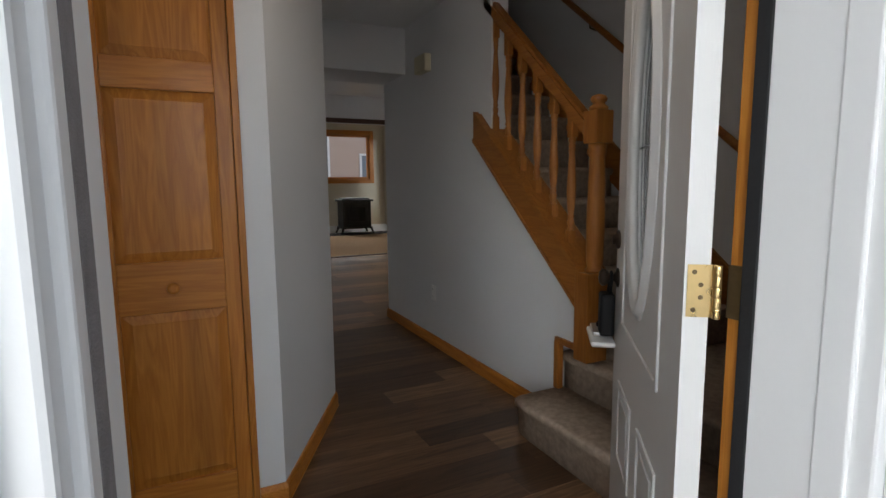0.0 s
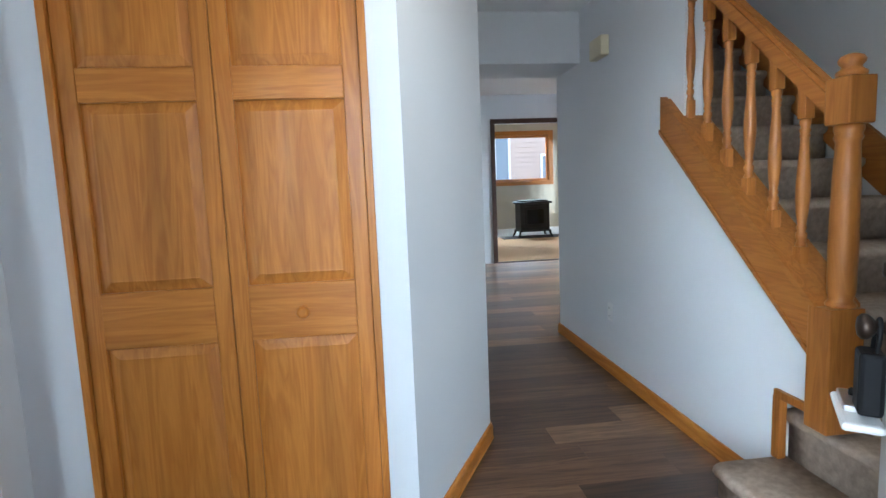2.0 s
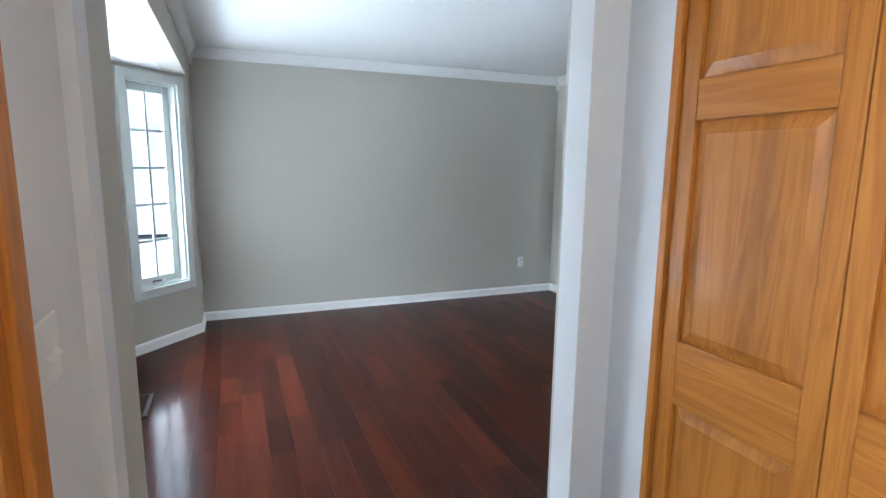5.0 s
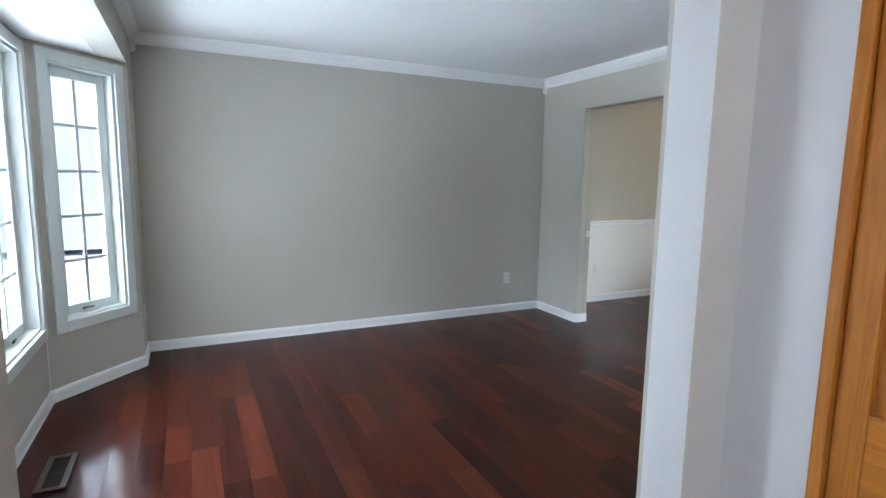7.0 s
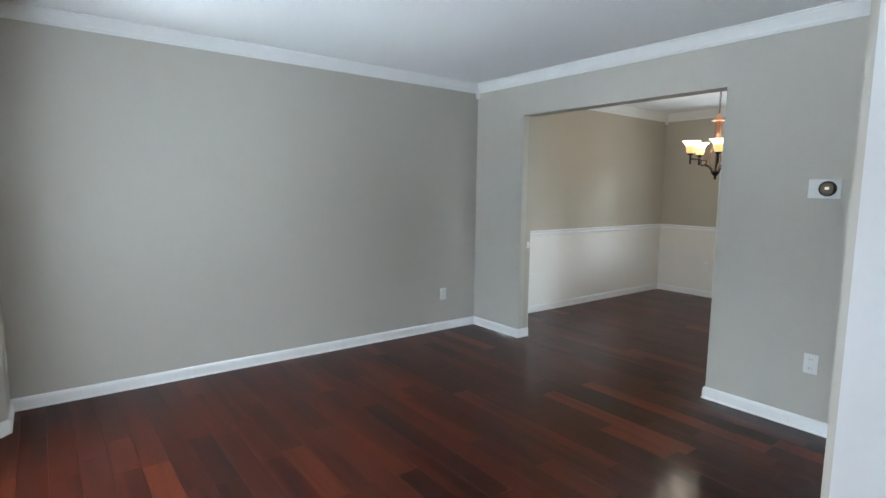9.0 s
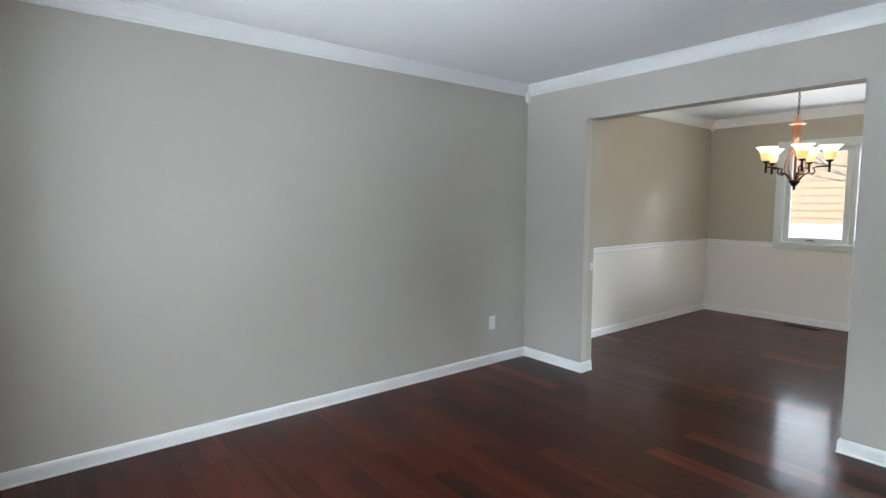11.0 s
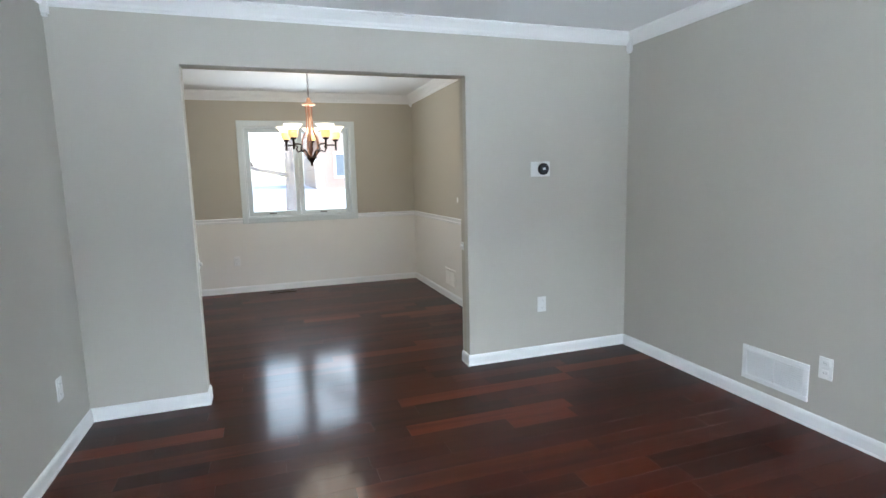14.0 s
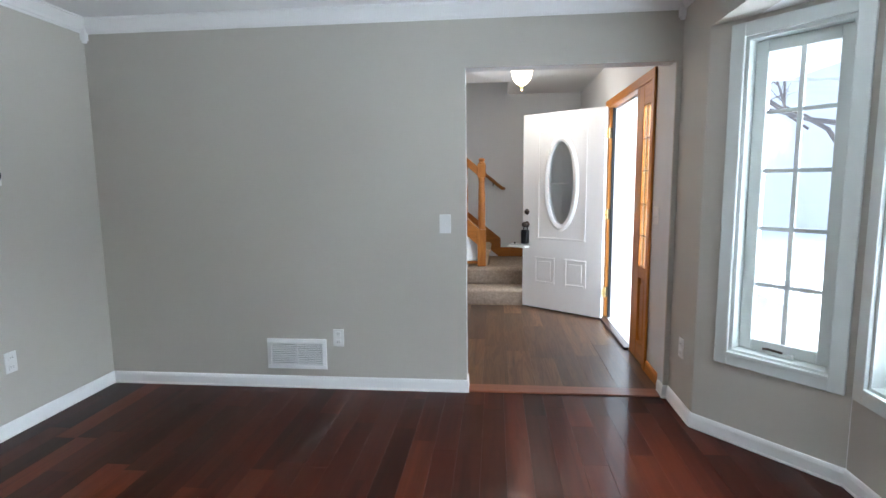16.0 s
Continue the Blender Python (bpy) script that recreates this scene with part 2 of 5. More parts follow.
CREAM = mat("cream_wall_paint", (0.66, 0.60, 0.47), 0.75, vary=0.03, scale=1.5, bump=0.1, bump_scale=260)
SNOW = mat("trodden_snow", (0.86, 0.88, 0.90), 0.85, vary=0.05, scale=0.25, bump=0.5, bump_scale=3.0)
SIDING = mat("pinkish_beige_siding", (0.52, 0.40, 0.33), 0.7, vary=0.05, scale=1.2, bump=0.1)
SIDING_G = mat("pale_grey_siding", (0.74, 0.75, 0.76), 0.7, vary=0.05, scale=1.2, bump=0.1)
SIDING_O = mat("orange_tan_siding", (0.58, 0.38, 0.22), 0.7, vary=0.06, scale=1.2, bump=0.1)
ROOF = mat("snowy_roof", (0.70, 0.72, 0.75), 0.9, vary=0.12, scale=1.5, bump=0.3, bump_scale=8)
BARK = mat("grey_bark", (0.22, 0.19, 0.17), 0.95, vary=0.3, scale=6, bump=0.8, bump_scale=30)
CONCRETE = mat("porch_concrete", (0.36, 0.36, 0.36), 0.9, vary=0.15, scale=8, bump=0.5, bump_scale=90)
GLASS = glass("window_glass")
LEADED = glass("textured_leaded_glass", (0.80, 0.86, 0.88), 0.22)
CLEAR = glass("bevelled_side_glass", (0.93, 0.96, 0.98), 0.03)
DARKPANE = mat("dark_far_pane", (0.22, 0.26, 0.30), 0.12, vary=0.2, scale=2, bump=0)
SHADE = glow("lit_amber_glass", (1.0, 0.86, 0.60), 0.42)
AMBER = glow("amber_glass_base", (1.0, 0.62, 0.24), 0.17)
LAMP = glow("lit_frosted_glass", (1.0, 0.86, 0.64), 0.75)
DARKCAB = wood("dark_kitchen_cabinet", (0.022, 0.010, 0.006), (0.045, 0.020, 0.011), "z", coat=0.05)
CHROME = mat("satin_nickel", (0.6, 0.6, 0.6), 0.3, metal=0.9, vary=0.05, bump=0.02)


# ---- building helpers ----
def box(bm, x0, x1, y0, y1, z0, z1, bev=0.0):
    """An axis-aligned block; bev: width of its softened edges."""
    r = bmesh.ops.create_cube(bm, size=1.0)
    vs = r["verts"]
    bmesh.ops.scale(bm, vec=(abs(x1 - x0), abs(y1 - y0), abs(z1 - z0)), verts=vs)
    bmesh.ops.translate(bm, vec=((x0 + x1) / 2, (y0 + y1) / 2, (z0 + z1) / 2), verts=vs)
    if bev:
        es = list({e for v in vs for e in v.link_edges})
        bmesh.ops.bevel(bm, geom=es, offset=bev, segments=2, profile=0.5, affect="EDGES")
    return vs


def lathe(bm, prof, at=(0, 0, 0), segs=20):
    """A turned shape: prof is (radius, height) from the bottom up."""
    rings = []
    for r, z in prof:
        rings.append([bm.verts.new((at[0] + r * math.cos(2 * math.pi * k / segs), at[1] + r * math.sin(2 * math.pi * k / segs), at[2] + z)) for k in range(segs)])
    for a, b in zip(rings, rings[1:]):
        for k in range(segs):
            f = bm.faces.new((a[k], a[(k + 1) % segs], b[(k + 1) % segs], b[k]))
            f.smooth = True
    bm.faces.new(list(reversed(rings[0])))
    bm.faces.new(rings[-1])


def tube(bm, pts, r, segs=8):
    """A round bar along points; r: one radius, or one for each point."""
    pts = [Vector(p) for p in pts]
    rs = r if isinstance(r, (list, tuple)) else [r] * len(pts)
    rings = []
    for i, p in enumerate(pts):
        d = (pts[min(i + 1, len(pts) - 1)] - pts[max(i - 1, 0)]).normalized()
        u = d.cross(Vector((0.31, 0.95, 0.05))).normalized()
        w = d.cross(u).normalized()
        rings.append([bm.verts.new(p + rs[i] * (math.cos(2 * math.pi * k / segs) * u + math.sin(2 * math.pi * k / segs) * w)) for k in range(segs)])
    for a, b in zip(rings, rings[1:]):
        for k in range(segs):
            f = bm.faces.new((a[k], a[(k + 1) % segs], b[(k + 1) % segs], b[k]))
            f.smooth = True
    bm.faces.new(list(reversed(rings[0])))
    bm.faces.new(rings[-1])


def sweep(bm, pts, prof, closed=False):
    """A moulding along a line on the floor plan with mitred turns. prof: (distance to the left of the line, height)."""
    P = [Vector((p[0], p[1])) for p in pts]
    n = len(P)
    rings = []
    for i in range(n):
        a = (P[i] - P[i - 1]).normalized() if (i > 0 or closed) else None
        b = (P[(i + 1) % n] - P[i]).normalized() if (i < n - 1 or closed) else None
        a, b = a or b, b or a
        na, nb = Vector((-a.y, a.x)), Vector((-b.y, b.x))
        m = (na + nb) / max(0.2, 1 + na.dot(nb))
        rings.append([bm.verts.new((P[i].x + m.x * d, P[i].y + m.y * d, z)) for d, z in prof])
    k = len(prof)
    for i in range(n if closed else n - 1):
        a, b = rings[i], rings[(i + 1) % n]
        for j in range(k):
            bm.faces.new((a[j], a[(j + 1) % k], b[(j + 1) % k], b[j]))
    if not closed:
        bm.faces.new(rings[0]); bm.faces.new(list(reversed(rings[-1])))


def prism(bm, poly, z0, z1):
    """A slab over a floor-plan polygon (counter-clockwise)."""
    lo = [bm.verts.new((x, y, z0)) for x, y in poly]
    hi = [bm.verts.new((x, y, z1)) for x, y in poly]
    bm.faces.new(list(reversed(lo))); bm.faces.new(hi)
    for i in range(len(poly)):
        j = (i + 1) % len(poly)
        bm.faces.new((lo[i], lo[j], hi[j], hi[i]))


def finish(bm):
    bmesh.ops.recalc_face_normals(bm, faces=bm.faces)
    return bm


def mesh_object(name, bm, material):
    finish(bm)
    me = bpy.data.meshes.new(name)
    bm.to_mesh(me)
    bm.free()
    me.materials.append(material)
    return new(name, me)


def part(name, bm, material, parent, label=""):
    ob = mesh_object(name, bm, material)
    ob.parent = parent
    return tagged(ob, label)


def thing(name, m, label, category, group="", kind=""):
    ob = new(name)
    ob.empty_display_size = 0.05
    ob.matrix_basis = m
    return tagged(ob, label, category, group, kind)


def setting(name, bm, material, label=""):
    return tagged(mesh_object(name, bm, material), label, kind="structure")


def wall(name, p0, p1, thick, z0, z1, material, holes=(), label=""):
    """A wall whose visible face runs from p0 to p1, its thickness to the right of that way; holes: (from, to, bottom, top)."""
    bm = bmesh.new()
    d = Vector((p1[0] - p0[0], p1[1] - p0[1], 0))
    L = d.length
    d.normalize()
    right = Vector((d.y, -d.x, 0))
    cuts = sorted({0.0, L, *[min(max(h[k], 0), L) for h in holes for k in (0, 1)]})
    for a, b in zip(cuts, cuts[1:]):
        mid, runs = (a + b) / 2, [(z0, z1)]
        for h in holes:
            if h[0] < mid < h[1]:
                runs = [q for lo, hi in runs for q in ((lo, min(hi, h[2])), (max(lo, h[3]), hi)) if q[1] - q[0] > 1e-4]
        for lo, hi in runs:
            vs = box(bm, a, b, 0, thick, lo, hi)
            for v in vs:
                c = Vector((p0[0], p0[1], 0)) + d * v.co.x + right * v.co.y
                v.co = Vector((c.x, c.y, v.co.z))
    bmesh.ops.remove_doubles(bm, verts=bm.verts, dist=1e-4)
    bm.verts.index_update()
    seen = {}
    for f in bm.faces:
        seen.setdefault(tuple(sorted(v.index for v in f.verts)), []).append(f)
    bmesh.ops.delete(bm, geom=[f for g in seen.values() if len(g) > 1 for f in g], context="FACES_ONLY")
    return setting(name, bm, material, label)


# ---- the shell ----
H, HF, HL = 2.44, 2.46, 2.395
wall("wall_west", (-4.52, 4.465), (-4.52, 0.55), 0.12, -0.02, H, BEIGE)
wall("wall_north", (-0.80, 4.40), (-4.52, 4.40), 0.065, -0.02, H, BEIGE, [(1.335, 3.09, -1, 2.045)])
wall("wall_east", (-0.80, 0.55), (-0.80, 4.40), 0.012, -0.02, H, BEIGE, [(0.18, 1.405, -1, 2.03)])
wall("wall_foyer_west", (-0.68, 2.75), (-0.68, 0.70), 0.108, -0.02, HF, GREYW, [(0.795, 2.02, -1, 2.03)])
wall("wall_south", (-4.52, 0.70), (-0.80, 0.70), 0.15, -0.02, H, BEIGE, [(0.34, 3.33, -1, 2.11)])
wall("wall_foyer_south", (-0.74, 0.70), (2.85, 0.70), 0.15, -0.02, HF, GREYW, [(0.46, 1.909, -1, 2.055)])
BAY = [((-4.18, 0.70), (-3.68, 0.237)), ((-3.68, 0.237), (-1.73, 0.237)), ((-1.73, 0.237), (-1.19, 0.70))]
BAY_HOLES = [(0.115, 0.555, 0.475, 2.02), (0.085, 1.865, 0.475, 2.02), (0.092, 0.532, 0.475, 2.02)]
for (a, b), h, nm in zip(BAY, BAY_HOLES, ("wall_bay_west", "wall_bay_south", "wall_bay_east")):
    wall(nm, a, b, 0.12, -0.3, 2.11, BEIGE, [h])
for cx, cy, ang in ((-3.68, 0.237, 1), (-1.73, 0.237, -1)):
    bm = bmesh.new()
    poly = [(cx, cy + 0.004), (cx - 0.085 * ang, cy - 0.085), (cx - 0.06 * ang, cy - 0.125), (cx, cy - 0.121)]
    prism(bm, poly, -0.3, 2.11)
    setting("bay_post", bm, TRIM)
bm = bmesh.new(); prism(bm, [(-4.40, 0.55), (-3.75, 0.02), (-1.62, 0.02), (-0.98, 0.55)], 2.112, 2.30)
setting("ceiling_bay", bm, CEIL)
bm = bmesh.new(); box(bm, -4.64, -0.68, 0.55, 4.46, HL, H + 0.1); setting("ceiling", bm, CEIL)
bm = bmesh.new(); box(bm, -4.64, -1.43, 4.46, 7.99, H, H + 0.1); setting("ceiling_dining", bm, CEIL)
bm = bmesh.new(); box(bm, -0.68, 2.03, 0.55, 4.62, HF, HF + 0.12); box(bm, 2.03, 2.97, 0.55, 1.62, HF, HF + 0.12)
setting("ceiling_foyer", bm, CEIL)

wall("wall_dining_west", (-4.52, 7.87), (-4.52, 4.465), 0.12, -0.02, H, TAN)
wall("wall_dining_north", (-1.43, 7.87), (-4.64, 7.87), 0.12, -0.02, H, TAN, [(0.957, 2.247, 0.925, 2.04)])
wall("wall_dining_east", (-1.545, 4.53), (-1.545, 7.87), 0.115, -0.02, H, TAN, [(0.32, 1.385, -1, 2.03)])
wall("wall_dining_south", (-4.52, 4.53), (-1.43, 4.53), 0.065, -0.02, H, TAN, [(0.63, 2.385, -1, 2.045)])

wall("wall_closet_front", (0.525, 2.08), (-0.68, 2.08), 0.11, -0.02, HF, GREYW, [(0.11, 1.01, -1, 2.03)])
wall("wall_closet_back", (0.30, 2.75), (-0.68, 2.75), 0.1, -0.02, HF, GREYW)
wall("wall_angled", (0.93, 2.87), (0.525, 2.08), 0.10, -0.02, HF, GREYW)
wall("wall_hall_west", (0.93, 4.62), (0.93, 2.87), 0.10, -0.02, HF, GREYW)
wall("wall_hall_east", (1.90, 2.80), (1.90, 4.62), 0.115, -0.02, HF, GREYW)
bm = bmesh.new(); box(bm, 0.93, 1.90, 4.12, 4.60, 2.107, HF); setting("wall_hall_header", bm, GREYW)

# the wall under the stair string
bm = bmesh.new()
outline = [(2.148, -0.02), (2.80, -0.02), (2.80, 1.42), (1.95, 0.73), (1.95, 0.455), (2.148, 0.455)]
lo = [bm.verts.new((1.90, y, z)) for y, z in outline]
hi = [bm.verts.new((2.03, y, z)) for y, z in outline]
bm.faces.new(lo); bm.faces.new(list(reversed(hi)))
for i in range(len(outline)):
    j = (i + 1) % len(outline)
    bm.faces.new((lo[i], hi[i], hi[j], lo[j]))
setting("wall_under_stair", bm, GREYW)

# stairwell
wall("wall_stair_east", (2.85, 0.55), (2.85, 4.62), 0.12, -0.02, 5.0, GREYW)
bm = bmesh.new(); box(bm, 2.85, 2.97, 4.62, 7.0, 2.80, 5.0); setting("wall_upper_east", bm, GREYW)
bm = bmesh.new(); box(bm, 1.90, 2.03, 1.62, 4.62, HF + 0.12, 5.0); box(bm, 1.90, 2.03, 4.62, 7.0, 2.80, 5.0); setting("wall_stair_west", bm, GREYW)
bm = bmesh.new(); box(bm, 2.03, 2.85, 1.50, 1.62, HF + 0.12, 5.0); setting("wall_stair_south", bm, GREYW)
bm = bmesh.new(); box(bm, 2.03, 2.85, 6.88, 7.0, 2.80, 5.0); setting("wall_stair_north", bm, GREYW)
bm = bmesh.new(); box(bm, 1.915, 2.97, 1.5, 7.0, 5.0, 5.1); setting("ceiling_stair", bm, CEIL)

# kitchen and family room beyond the hall
KC = 2.70
wall("wall_kitchen_south", (-1.43, 4.62), (0.82, 4.62), 0.1, -0.02, KC, GREYW)
wall("wall_kitchen_south_east", (2.01, 4.62), (5.5, 4.62), 0.1, -0.02, KC, GREYW)
wall("wall_kitchen_east", (5.5, 4.52), (5.5, 8.8), 0.12, -0.02, KC, GREYW, [(1.2, 3.2, 0.10, 2.15)])
wall("wall_kitchen_north", (5.62, 8.80), (-1.43, 8.80), 0.12, -0.02, KC, GREYW, [(1.0, 3.33, -1, 2.25)])
bm = bmesh.new(); box(bm, -1.43, -1.31, 7.87, 8.92, -0.02, KC); setting("wall_kitchen_west", bm, GREYW)
bm = bmesh.new(); box(bm, -1.43, 5.62, 4.64, 8.92, KC, KC + 0.1); box(bm, -1.43, 5.62, 4.52, 4.64, HF + 0.12, KC + 0.1); setting("ceiling_kitchen", bm, CEIL)
FC = 3.3
wall("wall_family_north", (5.25, 13.9), (1.4, 13.9), 0.14, -0.02, FC, CREAM, [(0.40, 2.3, 1.36, 2.56)])
wall("wall_family_east", (5.25, 8.92), (5.25, 13.9), 0.14, -0.02, FC, CREAM, [(3.35, 4.55, 0.75, 2.45)])
wall("wall_family_west", (1.4, 13.9), (1.4, 8.92), 0.12, -0.02, FC, CREAM)
bm = bmesh.new(); box(bm, 1.28, 5.4, 8.8, 8.92, KC, FC); setting("wall_family_south", bm, CREAM)
bm = bmesh.new(); box(bm, 1.28, 5.4, 8.8, 14.04, FC, FC + 0.1); setting("ceiling_family", bm, CEIL)
bm = bmesh.new(); box(bm, 1.4, 5.25, 8.84, 13.9, -0.06, 0.006); setting("floor_family", bm, BUFF, "buff wall-to-wall carpet of the family room")

# ---- mouldings ----
BASE = [(0, 0.0), (0.016, 0.0), (0.016, 0.008), (0.013, 0.012), (0.013, 0.060), (0.010, 0.072), (0.005, 0.080), (0, 0.080)]
CROWN = [(0, -0.105), (0.010, -0.105), (0.013, -0.092), (0.022, -0.084), (0.030, -0.066), (0.052, -0.040), (0.066, -0.026), (0.072, -0.014), (0.085, -0.010), (0.085, 0.0), (0, 0.0)]


def moulding(name, pts, prof, material, dz=0.0, closed=False, label=""):
    bm = bmesh.new()
    sweep(bm, pts, [(d, z + dz) for d, z in prof], closed)
    return setting(name, bm, material, label)


moulding("baseboard_living", [(-0.68, 1.957), (-0.80, 1.957), (-0.80, 4.40), (-2.135, 4.40), (-2.135, 4.53)], BASE, TRIM, label="white painted baseboard")
moulding("baseboard_living_west", [(-3.89, 4.53), (-3.89, 4.40), (-4.52, 4.40), (-4.52, 0.70), (-4.18, 0.70), (-3.68, 0.237), (-1.73, 0.237), (-1.19, 0.70), (-0.80, 0.70), (-0.80, 0.728), (-0.70, 0.728)], BASE, TRIM, label="white painted baseboard")
moulding("crown_living", [(-4.52, 4.40), (-4.52, 0.70), (-0.80, 0.70), (-0.80, 4.40)], [(d * 0.8, z * 0.8) for d, z in CROWN], TRIM, HL, True, "white crown moulding")
for nm, cs in (("crown_block_living", ((-4.52, 4.40, 1, -1), (-0.80, 4.40, -1, -1), (-4.52, 0.70, 1, 1), (-0.80, 0.70, -1, 1))), ("crown_block_dining", ((-4.52, 7.87, 1, -1), (-1.545, 7.87, -1, -1), (-4.52, 4.53, 1, 1), (-1.545, 4.53, -1, 1)))):
    for x, y, sx, sy in cs:
        bm = bmesh.new()
        top = HL if nm == "crown_block_living" else H
        box(bm, *sorted((x, x + sx * 0.034)), *sorted((y, y + sy * 0.034)), top - 0.125, top - 0.012, 0.003)
        box(bm, *sorted((x, x + sx * 0.026)), *sorted((y, y + sy * 0.026)), top - 0.140, top - 0.120, 0.006)
        setting(nm, bm, TRIM, "white corner block of the crown moulding")
moulding("baseboard_dining", [(-2.135, 4.53), (-1.545, 4.53), (-1.545, 4.85)], BASE, TRIM)
moulding("baseboard_dining_north", [(-1.545, 5.915), (-1.545, 7.87), (-4.52, 7.87), (-4.52, 4.53), (-3.89, 4.53)], BASE, TRIM)
moulding("crown_dining", [(-4.52, 7.87), (-4.52, 4.53), (-1.545, 4.53), (-1.545, 7.87)], CROWN, TRIM, H, True, "white crown moulding")
RAIL = [(0, 0.868), (0.008, 0.868), (0.010, 0.880), (0.016, 0.886), (0.010, 0.894), (0.010, 0.908), (0.020, 0.916), (0.020, 0.926), (0, 0.930)]
moulding("chair_rail", [(-1.545, 5.915), (-1.545, 7.87), (-2.33, 7.87)], RAIL, TRIM, label="white moulded chair rail")
moulding("chair_rail_west", [(-3.74, 7.87), (-4.52, 7.87), (-4.52, 4.53), (-3.89, 4.53)], RAIL, TRIM, label="white moulded chair rail")
moulding("chair_rail_south", [(-2.135, 4.53), (-1.545, 4.53), (-1.545, 4.85)], RAIL, TRIM)
PANEL = [(0, 0.078), (0.004, 0.078), (0.004, 0.872), (0, 0.872)]
moulding("wainscot", [(-1.545, 5.915), (-1.545, 7.87), (-4.52, 7.87), (-4.52, 4.53), (-3.89, 4.53)], PANEL, WAINSCOT, label="cream painted lower wall of the dining room")
moulding("wainscot_south", [(-2.135, 4.53), (-1.545, 4.53), (-1.545, 4.85)], PANEL, WAINSCOT)
moulding("baseboard_foyer", [(0.430, 2.08), (0.525, 2.08), (0.93, 2.87), (0.93, 4.62)][::-1], BASE, OAK_Y, label="honey oak baseboard")
moulding("baseboard_closet", [(-0.68, 1.957), (-0.68, 2.08), (-0.497, 2.08)][::-1], BASE, OAK_X, label="honey oak baseboard")
moulding("baseboard_hall", [(1.90, 2.15), (1.90, 4.62), (2.3, 4.62)], BASE, OAK_Y, label="honey oak baseboard")
moulding("baseboard_foyer_south", [(-0.68, 0.70), (-0.335, 0.70)], BASE, OAK_X)
moulding("baseboard_family", [(5.25, 9.0), (5.25, 13.9), (1.4, 13.9)], BASE, OAK_X)
bm = bmesh.new(); box(bm, -0.80, -0.68, 0.735, 1.955, -0.002, 0.009, 0.003)
setting("threshold_strip", bm, wood("red_oak_threshold", (0.16, 0.045, 0.02), (0.26, 0.085, 0.04), "y"), "reddish wood transition strip")
bm = bmesh.new(); box(bm, 2.29, 4.62, 8.79, 8.86, -0.002, 0.012, 0.003); setting("threshold_carpet", bm, WALNUT)
# dark casing round the family room opening
bm = bmesh.new()
box(bm, 2.22, 4.69, 8.775, 8.80, 2.25, 2.325, 0.004); box(bm, 2.22, 2.29, 8.775, 8.80, 0, 2.25, 0.004); box(bm, 4.62, 4.69, 8.775, 8.80, 0, 2.25, 0.004)
setting("trim_family_opening", bm, WALNUT, "dark brown stained casing of the family room opening")


